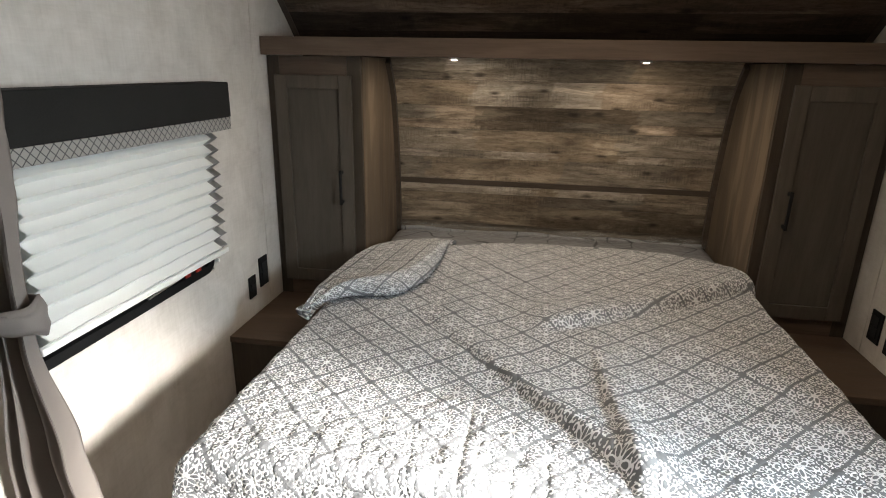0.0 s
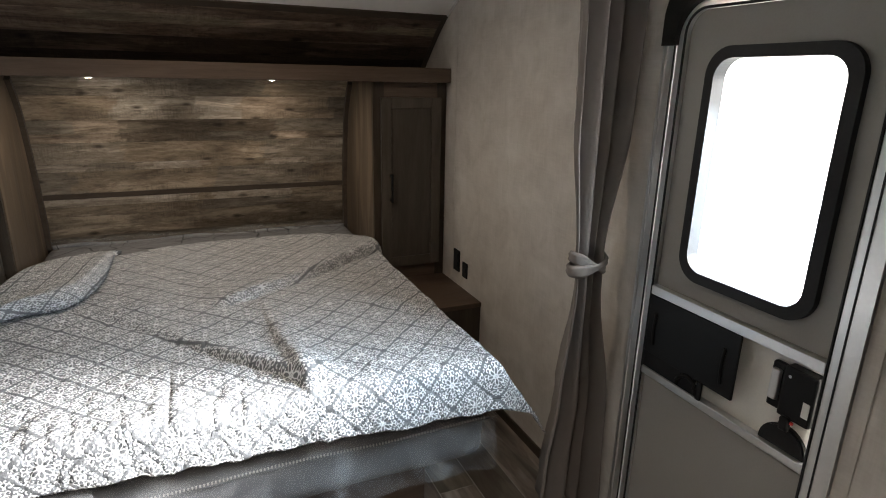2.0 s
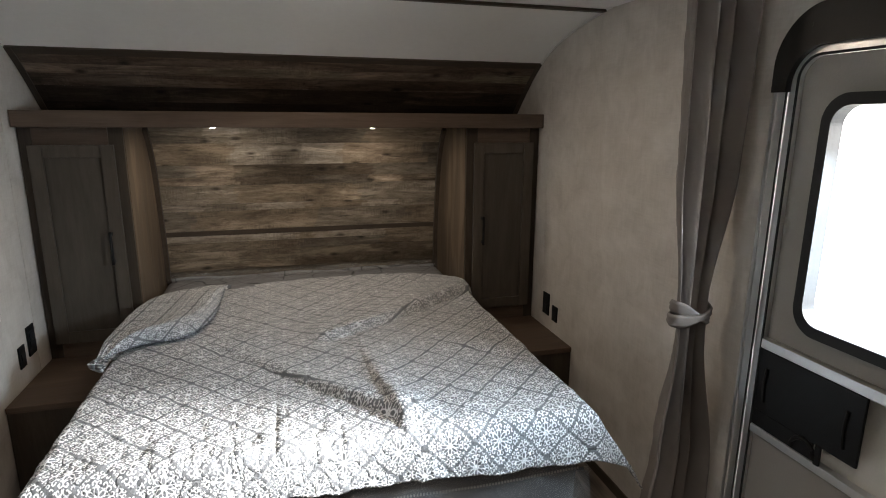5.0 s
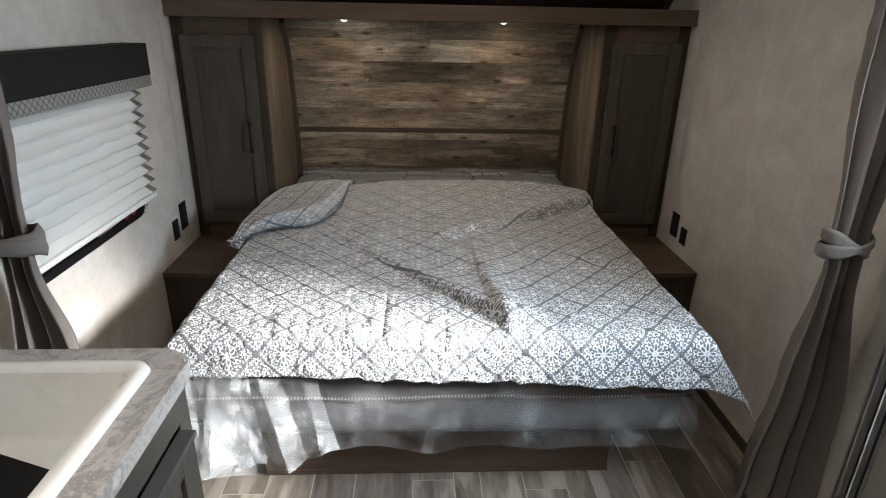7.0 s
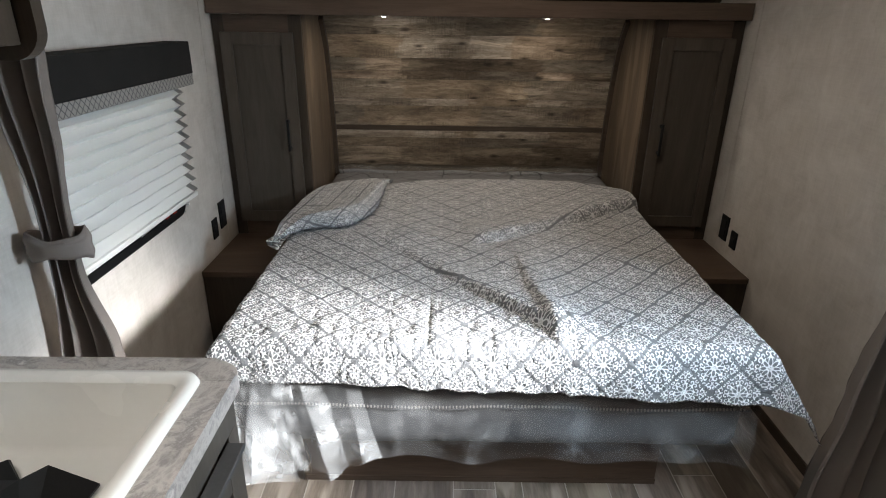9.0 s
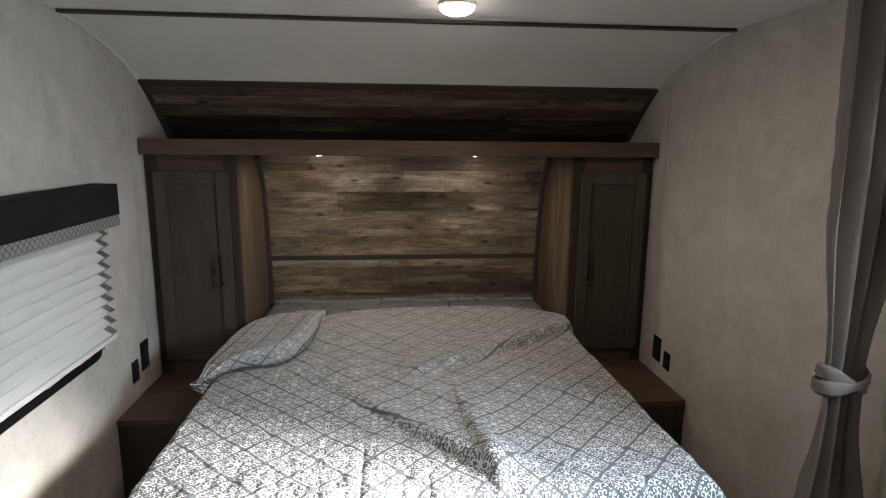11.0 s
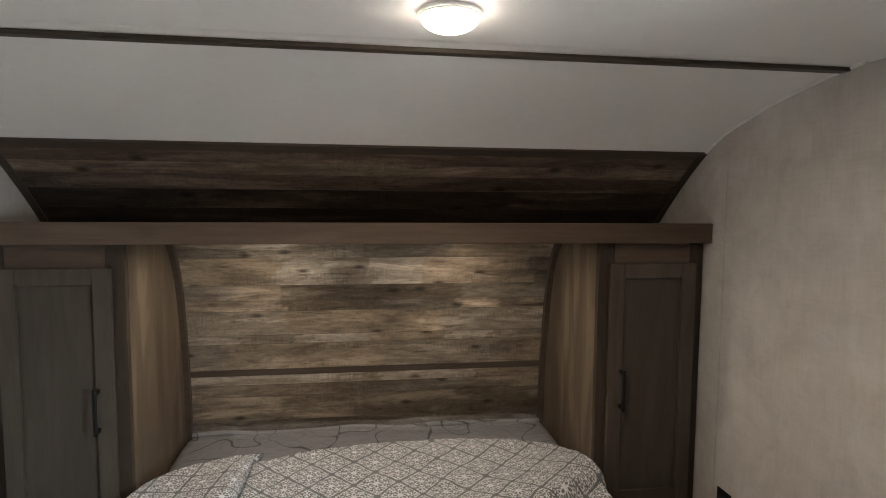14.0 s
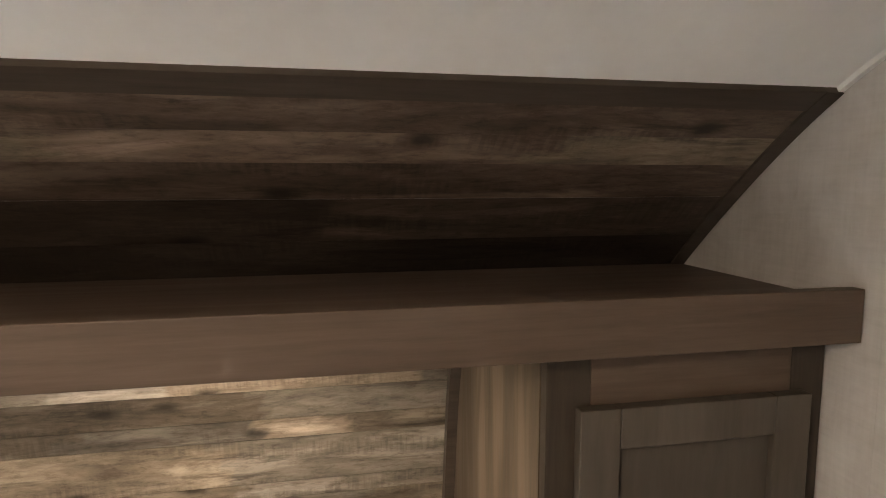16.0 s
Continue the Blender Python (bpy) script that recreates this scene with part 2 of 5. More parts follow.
def glowing(name, colour, strength):
    m, n, l, b = nodes_of(name)
    b.inputs["Base Color"].default_value = (*colour, 1)
    b.inputs["Emission Color"].default_value = (*colour, 1)
    b.inputs["Emission Strength"].default_value = strength
    return m


def clear_plastic():
    """Thin crinkled plastic film over grey mattress ticking."""
    m, n, l, b = nodes_of("plastic_wrapped_ticking")
    v = coords(n, l, (1, 1, 1))
    curl = noise_tex(n, l, v, 5.5, 0.0, 0.5, 0.8)
    swirl = ramp(n, [(0.006, (0.05, 0.05, 0.055)), (0.016, (0.21, 0.212, 0.225))])
    l.new(math_node(n, l, "ABSOLUTE", math_node(n, l, "SUBTRACT", curl, 0.5)), swirl.inputs[0])
    # swirls on the top panel only; the border round the sides is plain
    sp = n.new("ShaderNodeSeparateXYZ")
    l.new(v, sp.inputs[0])
    panel = math_node(n, l, "GREATER_THAN", sp.outputs["Z"], 0.600)
    l.new(mix(n, l, panel, (0.075, 0.076, 0.082), swirl.outputs[0]), b.inputs["Base Color"])
    b.inputs["Roughness"].default_value = 0.6
    b.inputs["Coat Weight"].default_value = 0.5
    b.inputs["Coat Roughness"].default_value = 0.05
    crinkle = n.new("ShaderNodeTexVoronoi")
    crinkle.feature = "F1"
    crinkle.inputs["Scale"].default_value = 9.0
    warped = n.new("ShaderNodeVectorMath")
    warped.operation = "ADD"
    l.new(v, warped.inputs[0])
    nz = n.new("ShaderNodeTexNoise")
    nz.inputs["Scale"].default_value = 6.0
    l.new(v, nz.inputs["Vector"])
    l.new(nz.outputs["Color"], warped.inputs[1])
    l.new(warped.outputs[0], crinkle.inputs["Vector"])
    hgt = math_node(n, l, "ADD", crinkle.outputs["Distance"], noise_tex(n, l, v, 24.0, 3))
    bp = n.new("ShaderNodeBump")
    bp.inputs["Strength"].default_value, bp.inputs["Distance"].default_value = 0.8, 0.012
    l.new(hgt, bp.inputs["Height"])
    l.new(bp.outputs[0], b.inputs["Coat Normal"])
    return m


def film_plastic(name, thin, thick):
    """See-through plastic film, milkier where layers gather."""
    m, n, l, b = nodes_of(name)
    v = coords(n, l, (1, 1, 1))
    b.inputs["Base Color"].default_value = (0.70, 0.72, 0.74, 1)
    b.inputs["Roughness"].default_value = 0.08
    a = ramp(n, [(0.40, (thin,) * 3), (0.54, (thin + 0.25 * (thick - thin),) * 3), (0.70, (thick,) * 3)])
    l.new(noise_tex(n, l, v, 7.0, 4, 0.6, 0.8), a.inputs[0])
    l.new(a.outputs[0], b.inputs["Alpha"])
    bump(n, l, b, noise_tex(n, l, coords(n, l, (1.6, 1, 0.5)), 9.0, 3, 0.5, 0.6), 0.6, 0.012)
    return m


def translucent(name, colour, share):
    m, n, l, b = nodes_of(name)
    b.inputs["Base Color"].default_value = (*colour, 1)
    b.inputs["Roughness"].default_value = 0.8
    tr, mx = n.new("ShaderNodeBsdfTranslucent"), n.new("ShaderNodeMixShader")
    tr.inputs["Color"].default_value = (*colour, 1)
    mx.inputs[0].default_value = share
    l.new(b.outputs[0], mx.inputs[1])
    l.new(tr.outputs[0], mx.inputs[2])
    l.new(mx.outputs[0], n["Material Output"].inputs[0])
    return m


def woven_strip():
    m, n, l, b = nodes_of("grey_basketweave_fabric")
    v = coords(n, l, (1, 1, 1))
    sep = n.new("ShaderNodeSeparateXYZ")
    l.new(v, sep.inputs[0])
    K = 2 * math.pi / 0.050
    a1 = math_node(n, l, "SINE", math_node(n, l, "MULTIPLY", math_node(n, l, "ADD", sep.outputs["Y"], sep.outputs["Z"]), K))
    a2 = math_node(n, l, "SINE", math_node(n, l, "MULTIPLY", math_node(n, l, "SUBTRACT", sep.outputs["Y"], sep.outputs["Z"]), K))
    hm = math_node(n, l, "MINIMUM", math_node(n, l, "ABSOLUTE", a1), math_node(n, l, "ABSOLUTE", a2))
    c = ramp(n, [(0.12, (0.05, 0.05, 0.05)), (0.30, (0.27, 0.255, 0.24))])
    l.new(hm, c.inputs[0])
    l.new(c.outputs[0], b.inputs["Base Color"])
    b.inputs["Roughness"].default_value = 0.85
    return m


WALL = wall_paper()
PLANK = wood("weathered_barn_board_print", (0.080, 0.065, 0.050), (0.212, 0.180, 0.144), (0.350, 0.312, 0.262), 0, 0.55, True, True, 0.42, 5.0, 0.3, 1.5, "print_and_light_tone")
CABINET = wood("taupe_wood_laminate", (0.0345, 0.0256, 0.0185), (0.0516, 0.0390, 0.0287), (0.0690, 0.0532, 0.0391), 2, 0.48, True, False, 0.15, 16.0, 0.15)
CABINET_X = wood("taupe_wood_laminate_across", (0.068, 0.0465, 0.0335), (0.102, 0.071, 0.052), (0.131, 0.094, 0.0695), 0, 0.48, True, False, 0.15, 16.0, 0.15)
DOOR_GREY = wood("grey_stained_cabinet_door", (0.0565, 0.0475, 0.0385), (0.0770, 0.0655, 0.0540), (0.0950, 0.0822, 0.0688), 2, 0.42, True, False, 0.1, 9.0, 0.12)
SIDE_OAK = wood("brown_oak_laminate", (0.0680, 0.0510, 0.0357), (0.1105, 0.0833, 0.0578), (0.1530, 0.1173, 0.0833), 2, 0.5, True, False, 0.35, 20.0, 0.2)
FLOOR = wood("wood_look_floor_plank", (0.120, 0.096, 0.077), (0.225, 0.190, 0.157), (0.325, 0.284, 0.242), 1, 0.34, True, False, 0.5, 7.0, 0.25, 1.2)
GROUT = plain("pale_floor_joint", (0.46, 0.41, 0.36), 0.7)
CEILING = plain("white_ceiling_board", (0.83, 0.82, 0.80), 0.7, 0, 40, 0.03, 0.05)
DARK_TRIM = wood("dark_brown_trim", (0.045, 0.034, 0.026), (0.070, 0.054, 0.042), (0.095, 0.075, 0.060), 0, 0.5, False, False, 0, 14, 0.1)
CURTAIN = plain("taupe_curtain_cloth", (0.190, 0.165, 0.150), 0.75, 0, 420, 0.07, 0.25)
ALU = plain("brushed_aluminium", (0.74, 0.74, 0.74), 0.36, 0.95, 90, 0.04, 0.04)
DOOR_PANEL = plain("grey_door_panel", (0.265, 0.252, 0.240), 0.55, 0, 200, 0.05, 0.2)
DOOR_CREAM = plain("cream_door_skin", (0.76, 0.73, 0.68), 0.45, 0, 160, 0.05, 0.2)
BLACK = plain("matt_black_plastic", (0.010, 0.010, 0.0105), 0.42, 0, 200, 0.15, 0.1, 0.2)
ARCH_BLACK = plain("brown_black_moulded_plastic", (0.020, 0.0175, 0.016), 0.42, 0, 200, 0.15, 0.1, 0.25)
BLACK_RUBBER = plain("black_rubber", (0.022, 0.023, 0.025), 0.5, 0, 90, 0.15, 0.1, 0.2)
BLACK_CLOTH = plain("black_valance_vinyl", (0.014, 0.0135, 0.013), 0.75, 0, 250, 0.15, 0.25, 0.2)
CAP = plain("dark_grey_cap_board", (0.058, 0.058, 0.059), 0.45, 0, 90, 0.12, 0.15)
EDGE_SHADE = plain("grey_blind_edge_shade", (0.36, 0.355, 0.345), 0.85, 0, 200, 0.06, 0.2)
RED = plain("red_lever_plastic", (0.45, 0.03, 0.02), 0.4)
WHITE_PLASTIC = plain("white_plastic", (0.78, 0.77, 0.74), 0.4, 0, 90, 0.03, 0.05)
SINK = plain("white_sink_acrylic", (0.80, 0.79, 0.75), 0.22, 0, 60, 0.02, 0.03)
BLIND = translucent("pleated_white_blind_cloth", (0.80, 0.80, 0.78), 0.12)
FROST = translucent("frosted_door_glass", (0.58, 0.60, 0.61), 0.85)
GLASS_DARK = plain("dark_tinted_glass", (0.012, 0.013, 0.014), 0.06, 0, 30, 0.1, 0.0)
WEAVE = woven_strip()
QUILT = quilt_material()
TICKING = clear_plastic()
FILM = film_plastic("clear_plastic_film", 0.03, 0.24)
FILM_GATHERED = film_plastic("gathered_plastic_film", 0.10, 0.66)
MARBLE = marble()
LAMP_ON = glowing("lit_lamp_diffuser", (1.0, 0.90, 0.78), 4.8)


# ---------------------------------------------------------------- mesh helpers
def link_mesh(name, bm, material, parent=None, label="", smooth=False, m=None):
    me = bpy.data.meshes.new(name)
    bm.normal_update()
    bm.to_mesh(me)
    bm.free()
    if smooth:
        me.shade_smooth()
    me.materials.append(material)
    ob = new(name, me)
    if m is not None:
        ob.matrix_world = m
    if parent is not None:
        ob.parent = parent
    if label:
        ob["label"] = label
    return ob


def part(name, bm, material, parent, label="", smooth=False):
    return link_mesh(name, bm, material, parent, label, smooth)


def thing(name, label, category, group="", at=(0, 0, 0)):
    ob = new(name)
    ob.location = at
    ob.empty_display_size = 0.1
    return tagged(ob, label, category, group)


def box(x0, x1, y0, y1, z0, z1, bevel=0.0, bm=None, seg=2):
    own = bm is None
    bm = bm or bmesh.new()
    r = bmesh.ops.create_cube(bm, size=1.0, matrix=Matrix.Translation(((x0 + x1) / 2, (y0 + y1) / 2, (z0 + z1) / 2)) @ Matrix.Diagonal((x1 - x0, y1 - y0, z1 - z0, 1)))
    if bevel and own:
        bmesh.ops.bevel(bm, geom=bm.edges[:], offset=bevel, segments=seg, affect="EDGES", profile=0.5)
    return bm


def disc(c, axis, r0, r1, h, seg=24, bevel=0.0):
    """A solid of revolution: r0 at c, r1 at c + h along the axis (0, 1 or 2)."""
    bm = bmesh.new()
    rot = {0: Matrix.Rotation(radians(90), 4, "Y"), 1: Matrix.Rotation(radians(-90), 4, "X"), 2: Matrix()}[axis]
    bmesh.ops.create_cone(bm, cap_ends=True, segments=seg, radius1=r0, radius2=r1, depth=h, matrix=Matrix.Translation(c) @ rot @ Matrix.Translation((0, 0, h / 2)))
    if bevel:
        bmesh.ops.bevel(bm, geom=[e for e in bm.edges if len(e.link_faces) == 2 and e.calc_face_angle(0) > 0.6], offset=bevel, segments=2, affect="EDGES")
    return bm


def outline(y0, y1, z0, z1, r, n=8, r_low=None):
    """Points of a rounded rectangle in the y, z plane, anticlockwise from the lower left."""
    r_low = r if r_low is None else r_low
    pts = []
    for cy, cz, a0, rr in ((y0 + r_low, z0 + r_low, 180, r_low), (y1 - r_low, z0 + r_low, 270, r_low), (y1 - r, z1 - r, 0, r), (y0 + r, z1 - r, 90, r)):
        for i in range(n + 1):
            a = radians(a0 + 90 * i / n)
            pts.append((cy + rr * math.cos(a), cz + rr * math.sin(a)))
    return pts


def ring_solid(outer, inner, x0, x1):
    """A frame between two outlines of equal length, from x0 to x1."""
    bm = bmesh.new()
    k = len(outer)
    rows = [[bm.verts.new((x, a, b)) for a, b in pts] for pts, x in ((outer, x0), (outer, x1), (inner, x1), (inner, x0))]
    for i in range(k):
        j = (i + 1) % k
        for a in range(4):
            p, q = rows[a], rows[(a + 1) % 4]
            bm.faces.new((p[i], p[j], q[j], q[i]))
    bmesh.ops.recalc_face_normals(bm, faces=bm.faces[:])
    return bm


def slab_solid(pts, x0, x1):
    bm = bmesh.new()
    a = [bm.verts.new((x0, p, q)) for p, q in pts]
    b = [bm.verts.new((x1, p, q)) for p, q in pts]
    bm.faces.new(a)
    bm.faces.new(b[::-1])
    for i in range(len(pts)):
        j = (i + 1) % len(pts)
        bm.faces.new((a[i], b[i], b[j], a[j]))
    bmesh.ops.recalc_face_normals(bm, faces=bm.faces[:])
    return bm


def strip_solid(pts, x0, x1, thick):
    """A curved sheet through (y, z) points, from x0 to x1, thickened away from the room."""
    bm = bmesh.new()
    out = []
    for i, (y, z) in enumerate(pts):
        ay, az = pts[max(0, i - 1)]
        by, bz = pts[min(len(pts) - 1, i + 1)]
        d = math.hypot(by - ay, bz - az) or 1
        out.append((y + (bz - az) / d * thick, z - (by - ay) / d * thick))
    rows = [[bm.verts.new((x, y, z)) for y, z in p] for x, p in ((x0, pts), (x1, pts), (x1, out), (x0, out))]
    for a in range(4):
        p, q = rows[a], rows[(a + 1) % 4]
        for i in range(len(pts) - 1):
            bm.faces.new((p[i], p[i + 1], q[i + 1], q[i]))
    for i in (0, len(pts) - 1):
        bm.faces.new([rows[a][i] for a in range(4)])
    bmesh.ops.recalc_face_normals(bm, faces=bm.faces[:])
    return bm


def tube(pts, r, seg=8, closed=False):
    bm = bmesh.new()
    pts = [Vector(p) for p in pts]
    rings = []
    for i, p in enumerate(pts):
        if closed:
            d = pts[(i + 1) % len(pts)] - pts[i - 1]
        else:
            d = pts[min(i + 1, len(pts) - 1)] - pts[max(i - 1, 0)]
        d.normalize()
        side = d.cross(Vector((0.13, 0.31, 1.0))).normalized() if abs(d.z) < 0.95 else d.cross(Vector((1, 0.1, 0))).normalized()
        up = side.cross(d)
        rings.append([bm.verts.new(p + r * (math.cos(2 * math.pi * k / seg) * side + math.sin(2 * math.pi * k / seg) * up)) for k in range(seg)])
    count = len(rings) if closed else len(rings) - 1
    for i in range(count):
        a, b = rings[i], rings[(i + 1) % len(rings)]
        for k in range(seg):
            bm.faces.new((a[k], a[(k + 1) % seg], b[(k + 1) % seg], b[k]))
    if not closed:
        bm.faces.new(rings[0][::-1])
        bm.faces.new(rings[-1])
    bmesh.ops.recalc_face_normals(bm, faces=bm.faces[:])
    return bm


# ---------------------------------------------------------------- the shell
WX, CEIL, BACK = 1.17, 1.985, -2.6
# the front cap: a curve from the bed's head up over the bed to the flat ceiling
CAP_KEYS = [(2.945, 0.0), (2.950, 0.45), (2.943, 0.79), (2.912, 1.055), (2.838, 1.36), (2.685, 1.56), (2.362, 1.824), (2.08, 1.93), (1.783, 1.983), (1.70, 1.985)]


def cap_point(s):
    """The cap curve at s (0 the floor, 1 the ceiling's edge), through its keys."""
    k = s * (len(CAP_KEYS) - 1)
    i = min(int(k), len(CAP_KEYS) - 2)
    f = k - i
    p = [Vector(CAP_KEYS[max(0, min(len(CAP_KEYS) - 1, j))]) for j in (i - 1, i, i + 1, i + 2)]
    return 0.5 * ((2 * p[1]) + (-p[0] + p[2]) * f + (2 * p[0] - 5 * p[1] + 4 * p[2] - p[3]) * f * f + (-p[0] + 3 * p[1] - 3 * p[2] + p[3]) * f ** 3)


CURVE = [cap_point(i / 240) for i in range(241)]


def cap_between(z0, z1, step=6, lift=0.0):
    """Points of the cap curve from height z0 to z1, moved into the room by lift."""
    def at(z):
        for a, b in zip(CURVE, CURVE[1:]):
            if a.y <= z <= b.y:
                f = (z - a.y) / max(1e-6, b.y - a.y)
                return a + (b - a) * f, (b - a).normalized()
        return CURVE[-1], Vector((-1, 0))
    out = []
    for i in range(step + 1):
        p, d = at(z0 + (z1 - z0) * i / step)
        out.append((p.x - d.y * lift, p.y + d.x * lift))
    return out


floor = tagged(link_mesh("floor", box(-WX - 0.1, WX + 0.1, BACK - 0.1, 3.06, -0.06, -0.0012), GROUT), "wood-look plank floor with pale joints", "floor", kind="structure")

# side walls with real openings
def wall_with_hole(name, x0, x1, hole, label):
    y0, y1, z0, z1 = hole
    bm = bmesh.new()
    for a in ((BACK, y0, 0, 2.05), (y1, 3.05, 0, 2.05), (y0, y1, z1, 2.05)):
        box(x0, x1, a[0], a[1], a[2], a[3], bm=bm)
    if z0 > 0.0:
        box(x0, x1, y0, y1, 0, z0, bm=bm)
    bmesh.ops.remove_doubles(bm, verts=bm.verts[:], dist=1e-5)
    return tagged(link_mesh(name, bm, WALL), label, "wall", kind="structure")


WIN = (1.03, 1.835, 0.772, 1.36)
DOOR = (0.235, 0.835, 0.0, 1.80)
wall_left = wall_with_hole("wall_left", -WX - 0.06, -WX, WIN, "beige-grey mottled linen-print wall board with a window")
wall_right = wall_with_hole("wall_right", WX, WX + 0.06, DOOR, "beige-grey mottled linen-print wall board round the entry door")
wall_front = tagged(link_mesh("wall_front", strip_solid([(p.x, p.y) for p in CURVE[:134]], -WX, WX, 0.05), DARK_TRIM, smooth=False), "curved front wall carrying weathered wood planks", "wall", kind="structure")
wall_back = tagged(link_mesh("wall_back", box(-WX, WX, BACK - 0.05, BACK, 0, 2.05), WALL), "plain beige-grey linen-print wall board", "wall", kind="structure")
curve_part = [(p.x, p.y) for p in CURVE[134:]] + [(y, CEIL) for y in (1.2, 0.6, 0.0, -1.0, BACK)]
ceiling = tagged(link_mesh("ceiling", strip_solid(curve_part, -WX, WX, 0.05), CEILING), "smooth white ceiling board curving down over the bed", "ceiling", kind="structure")


def curved_trim(x0, x1, z0, z1, lift, thick, parent, name="edge_trim"):
    return part(name, strip_solid(cap_between(z0, z1, 18, lift), x0, x1, thick), DARK_TRIM, parent)


# dark joint strip on the ceiling, and thin white corner beads on the side walls
ceiling_trim = tagged(link_mesh("ceiling_trim", box(-1.165, 1.165, 1.760, 1.790, 1.974, 1.9845, 0.002), DARK_TRIM), "narrow dark brown joint strip across the ceiling", "trim", kind="structure")
for side in (-1, 1):
    bead = strip_solid([(p.x - 0.004, p.y - 0.006) for p in CURVE[150:226]], side * 1.167 - 0.006, side * 1.167 + 0.002, 0.010)
    tagged(link_mesh("corner_trim", bead, CEILING), "thin white bead where wall and curved ceiling meet", "trim", kind="structure")
    x = side * 1.168
    tagged(link_mesh("wall_seam_trim", box(x - 0.0012, x + 0.0012, 2.235, 2.275, 0.49, 1.90, 0.001), WALL), "flat wall-coloured batten over a wall joint", "trim", kind="structure")

# ---------------------------------------------------------------- shelf over the bed
shelf = thing("overbed_shelf", "long taupe wood shelf with a deep front board above the bed", "shelf", at=(0, 2.5, 1.5))
shelf.location = (0, 0, 0)
part("fascia", box(-1.166, 1.166, 2.300, 2.320, 1.507, 1.575, 0.0015), CABINET_X, shelf)
part("shelf_board", box(-1.166, 1.166, 2.321, 2.80, 1.530, 1.556, 0.001), CABINET_X, shelf)
part("soffit", box(-0.775, 0.775, 2.321, 2.79, 1.512, 1.5295, 0.001), CABINET_X, shelf)

# two lit reading lamps set in the shelf's underside
for px in (-0.43, 0.33):
    lamp = thing("reading_light", "small lit round reading lamp recessed under the shelf", "light", "reading lights", (px, 2.53, 1.50))
    part("ring", disc((0, 0, 0.002), 2, 0.024, 0.024, 0.010, 28, 0.002), ALU, lamp)
    part("lens", disc((0, 0, 0.0), 2, 0.011, 0.011, 0.003, 24), LAMP_ON, lamp)


# ---------------------------------------------------------------- tall cabinets beside the bed
def pull(parent, x, y, z0, z1):
    bm = box(x - 0.006, x + 0.006, y - 0.032, y - 0.022, z0, z1, 0.003)
    h = part("handle", bm, BLACK, parent, "matt black bar handle", True)
    for z in (z0 + 0.012, z1 - 0.012):
        part("post", box(x - 0.0055, x + 0.0055, y - 0.024, y, z - 0.007, z + 0.007, 0.002), BLACK, h)


def shaker_door(parent, x0, x1, yf, z0, z1, rail=0.052, mat=None, tone=1.0):
    mat = mat or DOOR_GREY
    d = part("door", box(x0 + rail - 0.004, x1 - rail + 0.004, yf + 0.011, yf + 0.017, z0 + rail - 0.004, z1 - rail + 0.004), mat, parent, "grey-stained shaker door")
    # panel toned down, frame toned up: the recess's shading put into the colour
    d.color = (tone * 0.96, tone * 0.94, tone * 0.91, 1)
    for n, a in (("stile", (x0, x0 + rail, z0, z1)), ("stile", (x1 - rail, x1, z0, z1)), ("rail", (x0 + rail + 0.0005, x1 - rail - 0.0005, z0, z0 + rail)), ("rail", (x0 + rail + 0.0005, x1 - rail - 0.0005, z1 - rail, z1))):
        p = part(n, box(a[0], a[1], yf, yf + 0.019, a[2], a[3], 0.0015), mat, d)
        p.color = (tone * 1.10, tone * 1.07, tone * 1.03, 1)
    return d


for side, word in ((-1, "with its handle beside the bed"), (1, "with its handle beside the bed")):
    cab = thing("tall_cabinet", "tall narrow taupe wood bedside cabinet with grey shaker door", "cabinet", "tall cabinets beside the bed", (0, 0, 0))
    xi, xo = 0.775, 1.166
    def bx(a, b, *rest, **kw):
        return box(min(side * a, side * b), max(side * a, side * b), *rest, **kw)
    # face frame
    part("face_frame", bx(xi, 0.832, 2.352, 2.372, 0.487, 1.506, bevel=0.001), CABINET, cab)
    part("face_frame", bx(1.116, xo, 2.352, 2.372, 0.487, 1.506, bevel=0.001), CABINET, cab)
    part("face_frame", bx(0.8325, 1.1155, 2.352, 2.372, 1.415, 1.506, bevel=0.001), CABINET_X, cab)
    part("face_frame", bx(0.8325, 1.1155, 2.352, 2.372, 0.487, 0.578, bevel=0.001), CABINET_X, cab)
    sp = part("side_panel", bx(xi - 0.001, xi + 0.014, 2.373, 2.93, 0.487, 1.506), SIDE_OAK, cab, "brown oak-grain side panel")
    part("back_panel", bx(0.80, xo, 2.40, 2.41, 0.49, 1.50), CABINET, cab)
    door = shaker_door(cab, min(side * 0.812, side * 1.132), max(side * 0.812, side * 1.132), 2.332, 0.560, 1.433)
    pull(door, side * 0.858, 2.332, 0.915, 1.062)
    # curved strip that covers the joint between side panel and plank wall
    cs = strip_solid(cap_between(0.66, 1.505, 16, 0.030), min(side * 0.752, side * 0.774), max(side * 0.752, side * 0.774), 0.024)
    part("scribe_strip", cs, DARK_TRIM, cab, "dark curved scribe strip")

